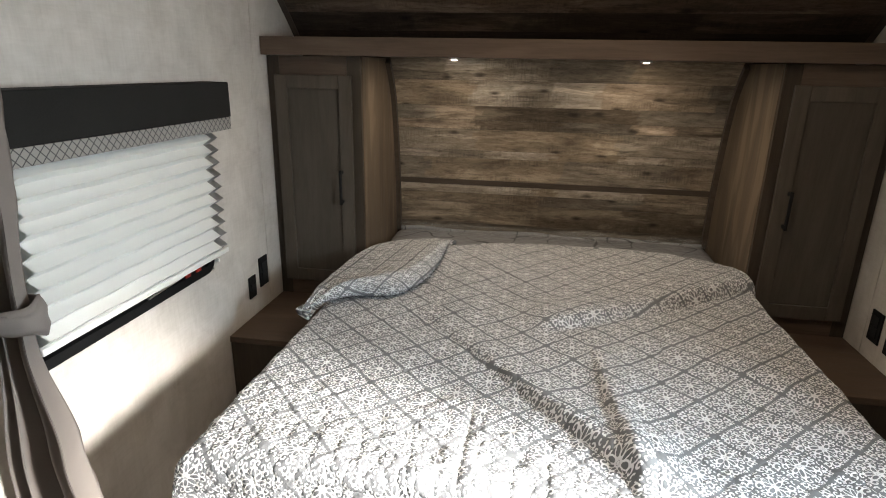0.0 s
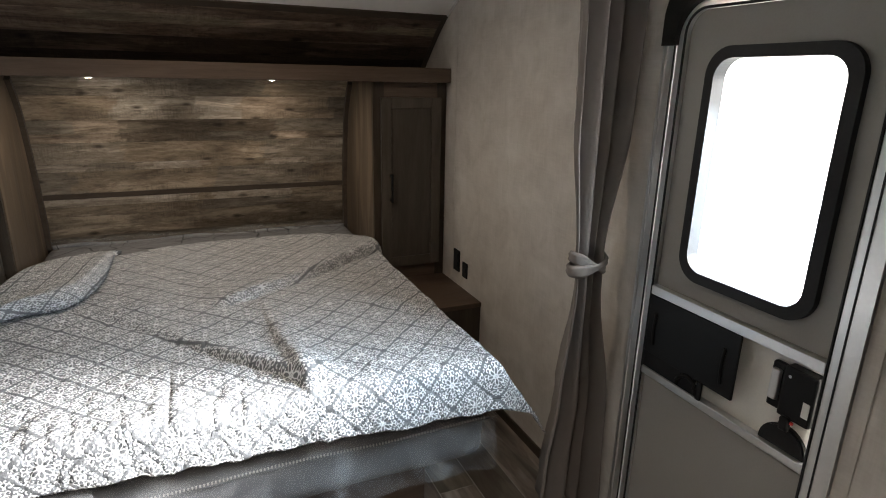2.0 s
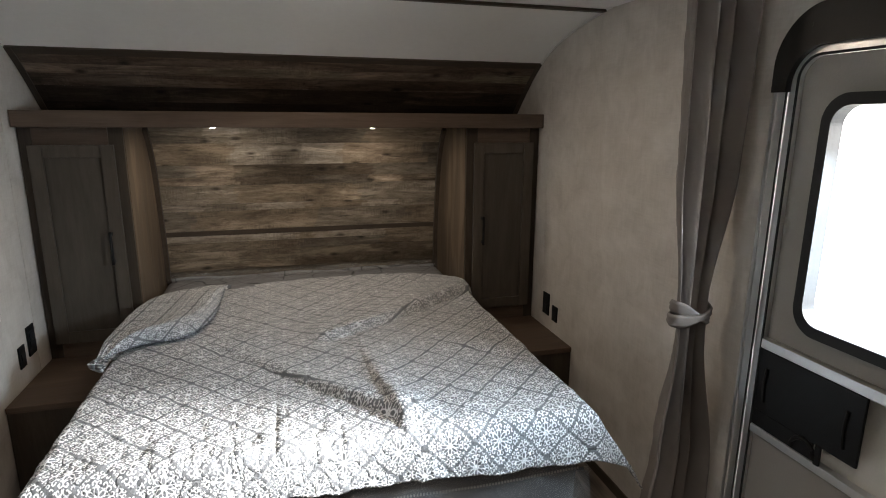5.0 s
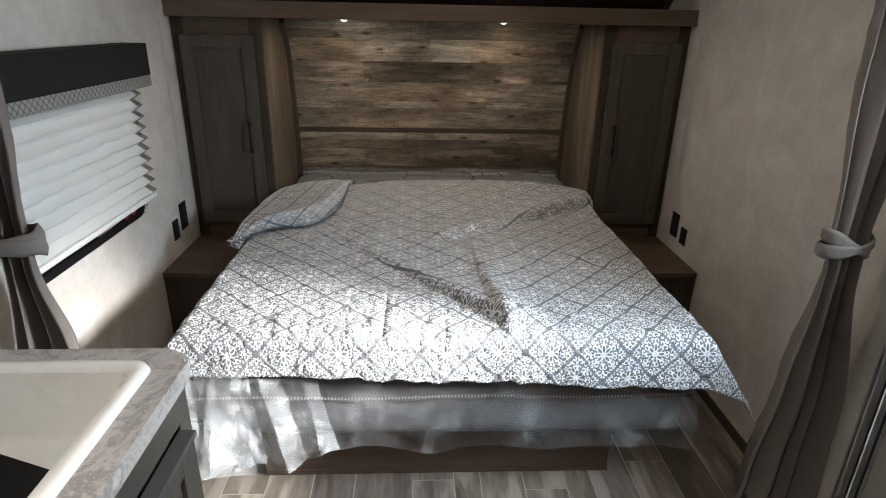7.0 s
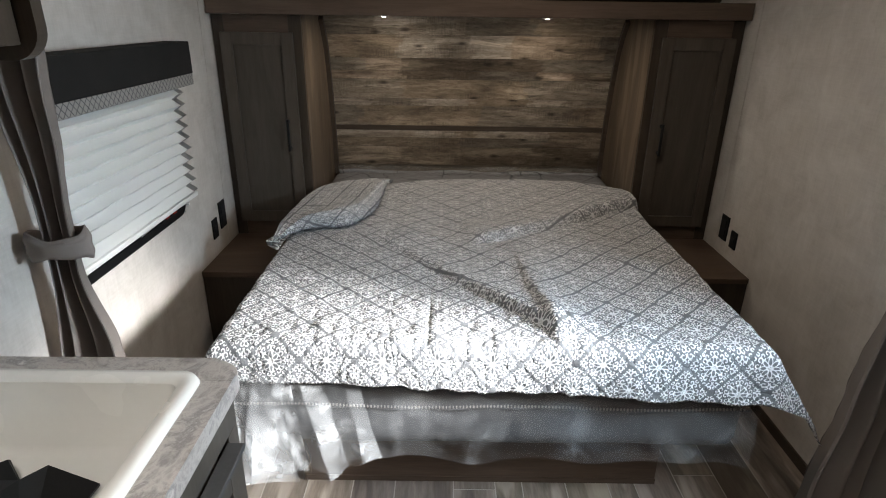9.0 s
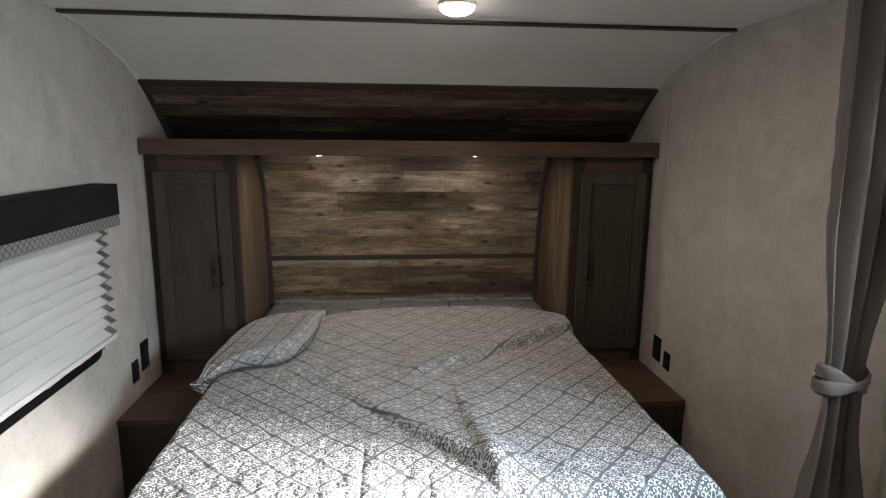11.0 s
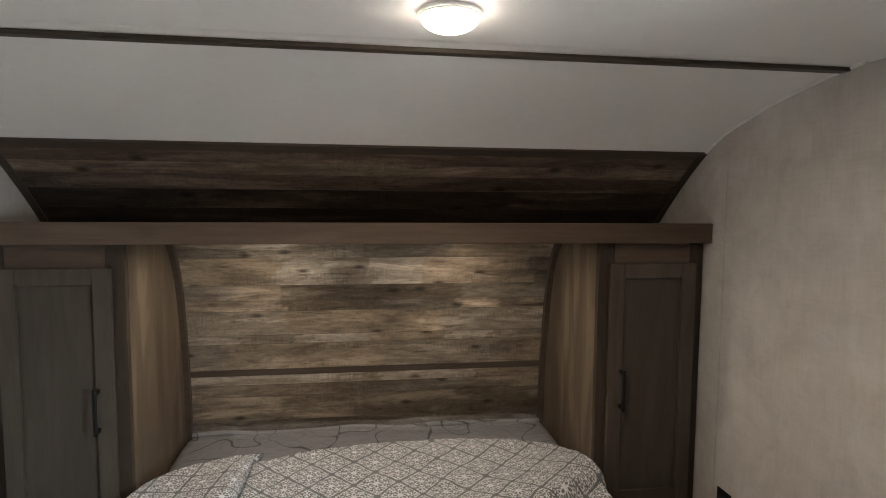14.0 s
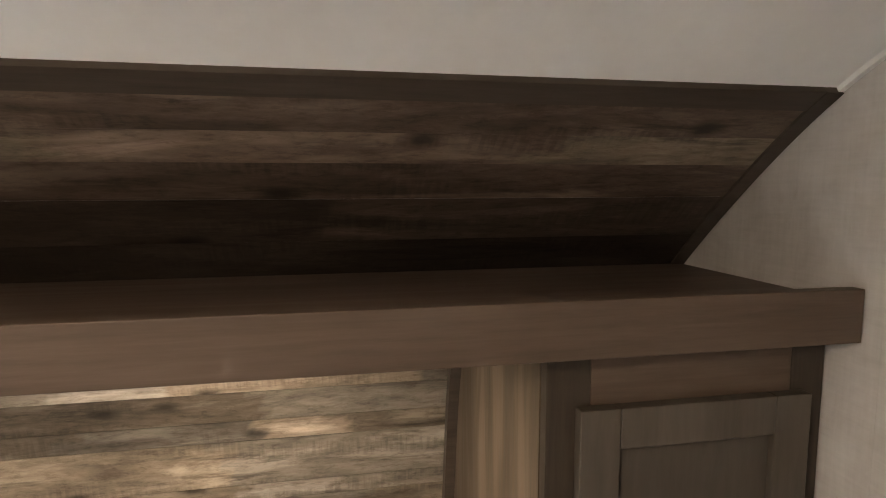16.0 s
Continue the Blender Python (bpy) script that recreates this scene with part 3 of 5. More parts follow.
# ---------------------------------------------------------------- low ledges beside the bed
for side in (-1, 1):
    led = thing("bedside_ledge", "low taupe wood ledge box beside the bed", "nightstand", "bedside ledges")
    a, b = sorted((side * 0.70, side * 1.168))
    t = part("ledge_top", box(a, b, 1.884, 2.93, 0.462, 0.486, 0.002), CABINET_X, led)
    t.color = (0.9, 0.88, 0.86, 1)
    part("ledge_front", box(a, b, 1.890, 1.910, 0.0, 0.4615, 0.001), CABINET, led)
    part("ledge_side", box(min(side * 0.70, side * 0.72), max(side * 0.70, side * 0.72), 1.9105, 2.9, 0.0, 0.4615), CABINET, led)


# ---------------------------------------------------------------- wall sockets
def socket_plate(name, label, cat, x, y, z, w, h, rockers, side):
    o = thing(name, label, cat, "black wall plates by the bed", (x, y, z))
    part("plate", box(min(0, -side * 0.006), max(0, -side * 0.006), -w / 2, w / 2, -h / 2, h / 2, 0.0015), BLACK, o)
    for i in range(rockers):
        dz = (i - (rockers - 1) / 2) * h * 0.36
        part("insert", box(min(-side * 0.0055, -side * 0.009), max(-side * 0.0055, -side * 0.009), -w * 0.27, w * 0.27, dz - h * 0.15, dz + h * 0.15, 0.001), BLACK_RUBBER, o)


socket_plate("wall_socket", "black double power socket on the wall board", "socket", 1.17, 2.175, 0.615, 0.070, 0.115, 2, 1)
socket_plate("usb_socket", "small black charging socket on the wall board", "socket", 1.17, 2.075, 0.590, 0.055, 0.080, 1, 1)
socket_plate("wall_socket", "black double power socket on the wall board", "socket", -1.17, 2.185, 0.645, 0.070, 0.125, 2, -1)
socket_plate("usb_socket", "small black charging socket on the wall board", "socket", -1.17, 2.085, 0.610, 0.055, 0.090, 1, -1)

# ---------------------------------------------------------------- bed
base = thing("bed_platform", "taupe wood bed platform box on the floor", "bed base")
part("front_board", box(-0.61, 0.61, 1.220, 1.240, 0.0, 0.270, 0.0015), CABINET_X, base, "front board with darker kick edge")
part("end_stile", box(-0.612, -0.588, 1.2165, 1.2195, 0.0225, 0.270, 0.001), SIDE_OAK, base, "paler edge strip at the corner")
part("kick_edge", box(-0.611, 0.611, 1.2155, 1.2195, 0.0, 0.022, 0.001), CABINET_X, base)
for s in (-1, 1):
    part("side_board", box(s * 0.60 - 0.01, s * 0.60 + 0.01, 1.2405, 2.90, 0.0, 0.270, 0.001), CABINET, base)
part("top_board", box(-0.62, 0.62, 1.20, 2.90, 0.2705, 0.288), CABINET_X, base)


def hash_noise(x, y, z, s):
    return noise.noise(Vector((x * s, y * s, z * s)))


def mattress_mesh():
    """A soft slab with rounded edges and uneven sides."""
    bm = bmesh.new()
    X, Y0, Y1, Z0, Z1, R = 0.765, 1.050, 2.905, 0.292, 0.640, 0.05
    box(-X, X, Y0, Y1, Z0, Z1, bm=bm)
    bmesh.ops.bevel(bm, geom=bm.edges[:], offset=R, segments=4, affect="EDGES", profile=0.5)
    bmesh.ops.subdivide_edges(bm, edges=[e for e in bm.edges if e.calc_length() > 0.2], cuts=22, use_grid_fill=True)
    for v in bm.verts:
        n1 = hash_noise(v.co.x, v.co.y, v.co.z, 4.0)
        if v.co.z > 0.6:
            v.co.z += 0.008 * n1 + 0.038 * max(0.0, min(1.0, (v.co.y - 2.3) / 0.45))
        if v.co.y < 1.10:
            v.co.y += 0.007 * n1
    return bm


mattress = thing("mattress", "grey swirl-ticking mattress still wrapped in clear plastic", "mattress")
part("ticking", mattress_mesh(), TICKING, mattress, smooth=True)
seam = [(-0.770 + 1.54 * i / 60, 1.046 + 0.003 * math.sin(i * 0.9), 0.445 + 0.004 * math.sin(i * 0.23)) for i in range(61)]
part("piping", tube(seam, 0.0045, 6), TICKING, mattress, "sewn seam along the side", True)
stitches = bmesh.new()
for i in range(150):
    x = -0.745 + 1.49 * i / 149
    z = 0.452 + 0.004 * math.sin(i * 0.092)
    box(x - 0.0020, x + 0.0020, 1.0365, 1.0405, z, z + 0.007, bm=stitches)
part("stitching", stitches, DOOR_PANEL, mattress, "row of pale stitches above the seam")
top_seam = [(-0.740 + 1.48 * i / 60, 2.885 + 0.006 * math.sin(i * 0.5), 0.672 + 0.005 * math.sin(i * 0.31)) for i in range(61)]
part("piping", tube(top_seam, 0.012, 8), TICKING, mattress, "rounded sewn edge", True)


def film_skirt():
    """Loose plastic hanging over the mattress foot, with a ragged wavy lower edge."""
    bm = bmesh.new()
    nx, nz = 120, 16
    rows = []
    for j in range(nz + 1):
        f = j / nz
        row = []
        for i in range(nx + 1):
            u = i / nx
            x = -0.80 + 1.585 * u
            low = 0.282 + 0.010 * math.sin(u * 23) + 0.012 * hash_noise(u * 9, 0.3, 0, 1.0)
            if u < 0.24:
                tooth = abs(((u / 0.24 * 3.1 + 0.25) % 1.0) - 0.5) * 2.0
                low -= 0.075 * tooth * (1.0 - u / 0.24) ** 0.5
            z = 0.600 + (low - 0.600) * f
            flare = (0.020 + 0.075 * max(0.0, min(1.0, (0.26 - u) / 0.12))) * f * (0.6 + hash_noise(u * 14, f * 2, 1.7, 1.0))
            y = 1.036 - 0.012 * f - max(-0.006, flare) - 0.012 * hash_noise(x * 1.3, f * 1.0, 5.0, 6.0)
            y = min(y, 1.038)
            row.append(bm.verts.new((x, y, z)))
        rows.append(row)
    for a, b in zip(rows, rows[1:]):
        for i in range(nx):
            bm.faces.new((a[i], a[i + 1], b[i + 1], b[i]))
    return bm


part("plastic_wrap", film_skirt(), FILM, mattress, "crinkled clear plastic wrap", True)


def film_bunch(x0, x1, y, pleats, seed, low):
    """A gathered fan of loose plastic with sharp pleats and a ragged lower edge."""
    bm = bmesh.new()
    nx, nz = 72, 12
    rows = []
    for j in range(nz + 1):
        f = j / nz
        row = []
        for i in range(nx + 1):
            u = i / nx
            k = u * pleats + 0.35 * f * math.sin(seed + u * 5.0)
            zig = abs((k % 1.0) - 0.5) * 2.0
            z_low = low + 0.085 * zig * (0.6 + 0.4 * math.sin(seed * 3 + u * 9.0)) + 0.020 * math.sin(seed + u * 7.0) + 0.07 * u
            z = 0.585 + (z_low - 0.585) * f
            x = x0 + (x1 - x0) * (u + 0.22 * f * (u - 0.35)) + 0.012 * f * math.sin(k * 4.0)
            yy = y - 0.020 - 0.055 * f * zig - 0.045 * f * (1.0 - u) + 0.012 * hash_noise(u * 4.0, f * 3.0, seed, 2.0)
            row.append(bm.verts.new((x, yy, z)))
        rows.append(row)
    for a, b in zip(rows, rows[1:]):
        for i in range(nx):
            bm.faces.new((a[i], a[i + 1], b[i + 1], b[i]))
    return bm


part("plastic_wrap", film_bunch(-0.80, -0.38, 1.030, 3.3, 1.3, 0.190), FILM_GATHERED, mattress, "gathered loose plastic at the corner")
part("plastic_wrap", film_bunch(-0.79, -0.56, 1.005, 1.7, 4.1, 0.200), FILM_GATHERED, mattress, "gathered loose plastic at the corner")


def head_ruffle():
    """Gathered plastic along the mattress edge at the headboard."""
    bm = bmesh.new()
    nx, ny = 170, 14
    rows = []
    for j in range(ny + 1):
        f = j / ny
        row = []
        for i in range(nx + 1):
            x = -0.745 + 1.49 * i / nx
            y = 2.775 + 0.135 * f
            z = 0.692 + 0.016 * math.sin(f * math.pi) + 0.012 * hash_noise(x * 2.2, f * 1.4, 1.0, 3.0) + 0.014 * abs(hash_noise(x * 5.0, f * 2.0, 4.0, 3.0))
            row.append(bm.verts.new((x, y, z)))
        rows.append(row)
    for a, b in zip(rows, rows[1:]):
        for i in range(nx):
            bm.faces.new((a[i], a[i + 1], b[i + 1], b[i]))
    return bm


part("plastic_wrap", head_ruffle(), FILM, mattress, "gathered glossy plastic at the head", True)


def side_skirt(side):
    bm = bmesh.new()
    ny, nz = 70, 8
    rows = []
    for j in range(nz + 1):
        f = j / nz
        row = []
        for i in range(ny + 1):
            u = i / ny
            y = 1.03 + 1.2 * u
            low = 0.268 + 0.012 * math.sin(u * 17)
            x = side * (0.775 + 0.012 * f + 0.016 * f * hash_noise(u * 8, f, 3.1 * side, 1.0))
            row.append(bm.verts.new((x, y, 0.58 + (low - 0.58) * f)))
        rows.append(row)
    for a, b in zip(rows, rows[1:]):
        for i in range(ny):
            bm.faces.new((a[i], a[i + 1], b[i + 1], b[i]))
    return bm


for s in (-1, 1):
    part("plastic_wrap", side_skirt(s), FILM, mattress, "crinkled clear plastic wrap", True)


# ---------------------------------------------------------------- quilt
def ridge(x, y, ax, ay, bx_, by_, width, height, lean=0.0):
    """A fold of cloth along a line from a to b."""
    d = Vector((bx_ - ax, by_ - ay))
    L = d.length
    d /= L
    t = (x - ax) * d.x + (y - ay) * d.y
    s = -(x - ax) * d.y + (y - ay) * d.x
    f = max(0.0, min(1.0, t / L))
    end = max(0.0, 1 - max(0.0, -t, t - L) / 0.10)
    s = s * lean
    rise = height * end * min(1.0, 0.25 + f * 0.9)
    if s > 0:
        q = min(1.0, s / (width * 0.55))
    else:
        q = min(1.0, -s / (width * 3.2))
    return rise * (1 - q * q * (3 - 2 * q))


EDGE_X, EDGE_Y, TOP_Z = 0.752, 1.040, 0.664


def quilt_height(x, y):
    z = TOP_Z
    z += 0.009 * hash_noise(x, y, 0.0, 3.2) + 0.005 * hash_noise(x, y, 2.0, 9.0)
    z += 0.0028 * hash_noise(x, y, 4.0, 26.0)
    z += ridge(x, y, 0.84, 2.36, 0.04, 1.84, 0.085, 0.036, 1.0) + ridge(x, y, 0.34, 2.035, 0.88, 2.386, 0.085, 0.034, -1.0)
    z += ridge(x, y, -0.34, 1.77, 0.17, 1.14, 0.050, 0.034, -1.0)
    z += ridge(x, y, 0.14, 1.74, 0.185, 1.11, 0.045, 0.026, -1.0)
    z += ridge(x, y, -0.70, 1.90, -0.25, 1.86, 0.05, 0.018, 1.0)
    z += ridge(x, y, 0.30, 1.75, 0.70, 1.50, 0.07, 0.012, -1.0)
    z += 0.030 * max(0.0, min(1.0, (y - 2.15) / 0.5))
    # flattened fold lines from the packet
    for cx in (-0.18, 0.215):
        z -= 0.006 * math.exp(-((x - cx) / 0.006) ** 2) * max(0, min(1, (1.5 - y) / 0.3))
    # crumpled stitching towards the foot
    foot = max(0.0, min(1.0, (1.45 - y) / 0.3))
    z += foot * (0.009 * abs(hash_noise(x, y, 7.0, 17.0)) + 0.005 * abs(hash_noise(x, y, 8.0, 40.0)))
    return z


def drape(u, v):
    """Cloth point (u across, v towards the head) laid over the bed's edges."""
    x, y, drop, ex, ey = u, v, 0.0, 0.0, 0.0
    if abs(u) > EDGE_X:
        ex = abs(u) - EDGE_X
    if v < EDGE_Y:
        ey = EDGE_Y - v
    z = quilt_height(max(-EDGE_X, min(EDGE_X, u)), max(EDGE_Y, v))
    if ex or ey:
        R = 0.026
        def fall(e):
            if e < R * math.pi / 2:
                a = e / R
                return R * math.sin(a), R * (1 - math.cos(a))
            return R, R + (e - R * math.pi / 2)
        ox, dx = fall(ex)
        oy, dy = fall(ey)
        both = ex > 0 and ey > 0
        flare = 0.04 + (0.42 * min(1.0, ey / 0.12) if both else 0.0) + (0.24 * max(0.0, min(1.0, (1.55 - v) / 0.5)) if u > 0 else 0.0)
        x = math.copysign(EDGE_X + ox + dx * flare, u) if ex else u
        y = EDGE_Y - oy - dy * 0.10 if ey else v
        drop = max(dx, dy) if not both else max(dx, dy) + (0.22 if u > 0 else 0.35) * min(dx, dy)
        z -= drop
        z += 0.004 * hash_noise(u, v, 1.0, 12.0)
        w = 0.012 * min(1, (dx + dy) / 0.08)
        x += math.copysign(w * hash_noise(v, 0.5, u, 6.0), u) if ex else 0
        y -= abs(w * hash_noise(u, 0.5, v, 6.0)) if ey else 0
    return Vector((x, y, z))


def quilt_sheet(u0, u1, v0, v1, nu, nv, shape):
    bm = bmesh.new()
    uvl = bm.loops.layers.uv.new("UVMap")
    grid = []
    for j in range(nv + 1):
        row = []
        for i in range(nu + 1):
            u, v = shape(i / nu, j / nv)
            row.append((bm.verts.new(drape(u, v)), (u, v)))
        grid.append(row)
    for j in range(nv):
        for i in range(nu):
            q = (grid[j][i], grid[j][i + 1], grid[j + 1][i + 1], grid[j + 1][i])
            f = bm.faces.new([a for a, _ in q])
            for lp, (_, uv) in zip(f.loops, q):
                lp[uvl].uv = uv
    return bm


TURN_OUT = ((-0.805, 1.735), (-0.82, 1.95), (-0.79, 2.18), (-0.70, 2.41), (-0.43, 2.585))
TURN_IN = ((-0.805, 1.735), (-0.70, 1.88), (-0.53, 1.94), (-0.445, 2.18), (-0.43, 2.585))


def along(keys, t):
    """A smooth curve through five points."""
    k = t * (len(keys) - 1)
    i = min(int(k), len(keys) - 2)
    f = k - i
    p = [Vector(keys[max(0, min(len(keys) - 1, j))]) for j in (i - 1, i, i + 1, i + 2)]
    return 0.5 * ((2 * p[1]) + (-p[0] + p[2]) * f + (2 * p[0] - 5 * p[1] + 4 * p[2] - p[3]) * f * f + (-p[0] + 3 * p[1] - 3 * p[2] + p[3]) * f ** 3)


def head_edge(x):
    """Where the quilt ends towards the headboard."""
    if x < -0.43:
        pts = ((-0.90, 1.66),) + TURN_OUT
        for (ax, ay), (bx_, by_) in zip(pts, pts[1:]):
            if ax <= x <= bx_:
                return ay + (by_ - ay) * (x - ax) / (bx_ - ax) - 0.015
        return 1.66
    y = 2.665 - (0.30 if x < 0.2 else 0.42) * (x - 0.2) ** 2
    return y - 9.0 * max(0.0, x - 0.66) ** 2


def quilt_shape(a, b):
    """Outline of the spread quilt; its upper left corner is turned back."""
    left = -0.775 - 0.052
    right = 0.775 + 0.150 + 0.10 * max(0, 0.16 - b) / 0.16
    u = left + (right - left) * a
    low = 1.040 - (0.112 + 0.068 * a)
    head = head_edge(left + (right - left) * a)
    return u, low + (head - low) * b


quilt = thing("quilt", "grey quilt with white scroll medallions, rumpled over the bed", "quilt")
q = part("cover", quilt_sheet(0, 1, 0, 1, 300, 320, quilt_shape), QUILT, quilt, smooth=True)
sol = q.modifiers.new("thickness", "SOLIDIFY")
sol.thickness, sol.offset = 0.008, 1.0


def turned_corner():
    """The folded-over corner: a puffy flap lying on the quilt."""
    bm = bmesh.new()
    uvl = bm.loops.layers.uv.new("UVMap")
    n = 70
    grid = []
    for j in range(n + 1):
        row = []
        for i in range(n + 1):
            a, b = i / n, j / n
            p = along(TURN_OUT, b).lerp(along(TURN_IN, b), a)
            flat = TOP_Z + 0.030 * max(0.0, min(1.0, (p.y - 2.15) / 0.5)) - 0.8 * max(0.0, -0.79 - p.x)
            lip = math.sqrt(max(0.0, 1 - max(0.0, 1 - (1 - a) / 0.16) ** 2))
            puff = (0.036 + 0.022 * math.sin(b * math.pi) + 0.010 * math.sin(a * 6.0 + b * 4.0)) * (0.55 + 0.45 * a) * math.sin(min(1.0, b * 4, (1 - b) * 5) * math.pi / 2)
            fold = 0.012 * math.sin(b * 9 + a * 5) * (1 - b) + 0.006 * hash_noise(p.x, p.y, 3.3, 11.0)
            rise = 0.026 + (puff + fold) * lip
            down = 1.1 * (puff - rise + 0.026)
            row.append((bm.verts.new((p.x, p.y, flat + rise)), (p.x * 0.8 + p.y * 0.6 + 3.0, p.y * 0.8 - p.x * 0.6 - down)))
        grid.append(row)
    for j in range(n):
        for i in range(n):
            qd = (grid[j][i], grid[j][i + 1], grid[j + 1][i + 1], grid[j + 1][i])
            f = bm.faces.new([a for a, _ in qd])
            for lp, (_, uv) in zip(f.loops, qd):
                lp[uvl].uv = uv
    return bm


flap = part("turned_corner", turned_corner(), QUILT, quilt, "corner of the quilt folded back over itself", True)
sol = flap.modifiers.new("thickness", "SOLIDIFY")
sol.thickness, sol.offset = 0.026, -1.0


# ---------------------------------------------------------------- tied-back curtains on a ceiling track
def lerp_keys(keys, z):
    for (z0, a), (z1, b) in zip(keys, keys[1:]):
        if z0 <= z <= z1:
            f = (z - z0) / (z1 - z0)
            f = f * f * (3 - 2 * f)
            return a + (b - a) * f
    return keys[0][1] if z < keys[0][0] else keys[-1][1]


def curtain_mesh(left, right, depth, folds, seed, low):
    """Pleated cloth between two edge lines that close up at the tie."""
    bm = bmesh.new()
    nu, nz = 220, 90
    rows = []
    for j in range(nz + 1):
        f = j / nz
        row = []
        for i in range(nu + 1):
            u = i / nu
            z0 = low + 0.05 * math.sin(u * 5.0 + seed) + 0.03 * math.sin(u * 11 + seed * 2)
            z = z0 + (1.930 - z0) * f
            xl, xr, d = lerp_keys(left, z), lerp_keys(right, z), lerp_keys(depth, z)
            # broad rounded folds towards the bed's foot, with narrow deep creases between them
            uu = u + 0.045 * math.sin(7.0 * u + seed) + 0.012 * math.sin(z * 3.1 + seed + 5.0 * u)
            ph = math.pi * folds * uu + seed
            k = int(ph // math.pi)
            lobe = abs(math.sin(ph)) ** 0.62 * (0.82 + 0.26 * math.sin(k * 2.4 + seed))
            x = xl + (xr - xl) * u + 0.10 * d * math.sin(2 * ph)
            y = 0.965 + d * (1.05 - 1.95 * lobe) + 0.004 * hash_noise(u * 3.0, z * 1.3, seed, 2.0)
            row.append(bm.verts.new((x, y, z)))
        rows.append(row)
    for a, b in zip(rows, rows[1:]):
        for i in range(nu):
            bm.faces.new((a[i], a[i + 1], b[i + 1], b[i]))
    return bm


def tie_mesh(x0, x1, z, dz, depth, half):
    cx, rx = (x0 + x1) / 2, (x1 - x0) / 2
    bm = bmesh.new()
    rows = []
    for i in range(40):
        a = 2 * math.pi * i / 40
        x, y = cx + rx * math.cos(a), 0.965 + depth * math.sin(a)
        tilt = -dz * math.cos(a)
        w = half * (1 + 0.30 * math.sin(2 * a + 0.6) + 0.10 * math.sin(5 * a))
        rows.append([bm.verts.new((x + 0.006 * math.cos(a) * k, y + 0.006 * math.sin(a) * k, z + tilt + h * w)) for h, k in ((-1, 0), (-0.5, 1.0), (0, 0.6), (0.5, 1.0), (1, 0))])
    for i in range(40):
        a, b = rows[i], rows[(i + 1) % 40]
        for k in range(4):
            bm.faces.new((a[k], b[k], b[k + 1], a[k + 1]))
    return bm


def curtain(label, left, right, depth, folds, seed, low, tie):
    c = thing("curtain", label, "curtain", "tied-back curtains")
    cl = part("cloth", curtain_mesh(left, right, depth, folds, seed, low), CURTAIN, c, smooth=True)
    s = cl.modifiers.new("thickness", "SOLIDIFY")
    s.thickness = 0.003
    x0, x1, z, dz, deep, half = tie
    for lean, out in ((dz, 0.0), (-0.55 * dz, 0.004)):
        tb = part("tie_back", tie_mesh(x0 - out, x1 + out, z - out, lean, deep + out, half), CURTAIN, c, "wrapped tie-back band", True)
        s = tb.modifiers.new("thickness", "SOLIDIFY")
        s.thickness = 0.004
    x0, x1 = lerp_keys(left, 1.9), lerp_keys(right, 1.9)
    for i in range(7):
        x = x0 + 0.015 + (x1 - x0 - 0.03) * i / 6
        part("hook", tube([(x, 0.955, 1.920), (x, 0.950, 1.945), (x + 0.004, 0.95, 1.962)], 0.0022, 6), WHITE_PLASTIC, c, "small white glider hook")


D = [(0.0, 0.054), (0.6, 0.042), (0.93, 0.020), (1.05, 0.020), (1.4, 0.036), (1.95, 0.042)]
curtain("taupe blackout curtain tied back beside the entry door",
        [(0.0, 0.890), (0.25, 0.915), (0.55, 0.955), (0.90, 1.000), (1.02, 0.990), (1.42, 0.940), (1.95, 0.925)],
        [(0.0, 1.164), (0.45, 1.155), (0.90, 1.098), (1.00, 1.095), (1.42, 1.140), (1.95, 1.145)],
        D, 3.3, 0.6, 0.085, (0.986, 1.108, 0.985, 0.026, 0.040, 0.017))
curtain("taupe blackout curtain tied back beside the kitchen counter",
        [(0.0, -1.150), (0.6, -1.150), (0.95, -1.115), (1.05, -1.115), (1.4, -1.15), (1.95, -1.15)],
        [(0.0, -0.900), (0.45, -0.940), (0.68, -0.985), (0.92, -1.038), (1.04, -1.036), (1.28, -1.010), (1.56, -0.990), (1.95, -0.975)],
        D, 3.4, 4.2, 0.06, (-1.150, -1.014, 0.985, -0.004, 0.044, 0.028))

track = thing("curtain_track", "slim aluminium curtain track screwed to the ceiling", "curtain track")
part("rail", box(-1.16, 1.16, 0.935, 0.967, 1.966, 1.9845, 0.002), ALU, track)
part("slot", box(-1.155, 1.155, 0.9485, 0.9535, 1.9645, 1.9665), BLACK, track, "dark slot")
for x in (-0.92, -0.30, 0.19, 0.775):
    part("clip", box(x - 0.011, x + 0.011, 0.924, 0.9345, 1.972, 1.9845, 0.002), ALU, track)

# ---------------------------------------------------------------- ceiling lamp
lamp = thing("ceiling_light", "small lit domed ceiling light with white rim", "light", "ceiling lights", (0.112, 1.520, 1.985))
part("rim", disc((0, 0, -0.010), 2, 0.058, 0.060, 0.0095, 40, 0.003), WHITE_PLASTIC, lamp)
dome = bmesh.new()
bmesh.ops.create_uvsphere(dome, u_segments=40, v_segments=20, radius=0.054)
bmesh.ops.delete(dome, geom=[v for v in dome.verts if v.co.z > 0.001], context="VERTS")
for v in dome.verts:
    v.co.z = v.co.z * 0.50 - 0.0105
part("diffuser", dome, LAMP_ON, lamp, "glowing dome diffuser", True)
# an added fixture out of view, standing in for light from the kitchen
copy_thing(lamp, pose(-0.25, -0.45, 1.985))

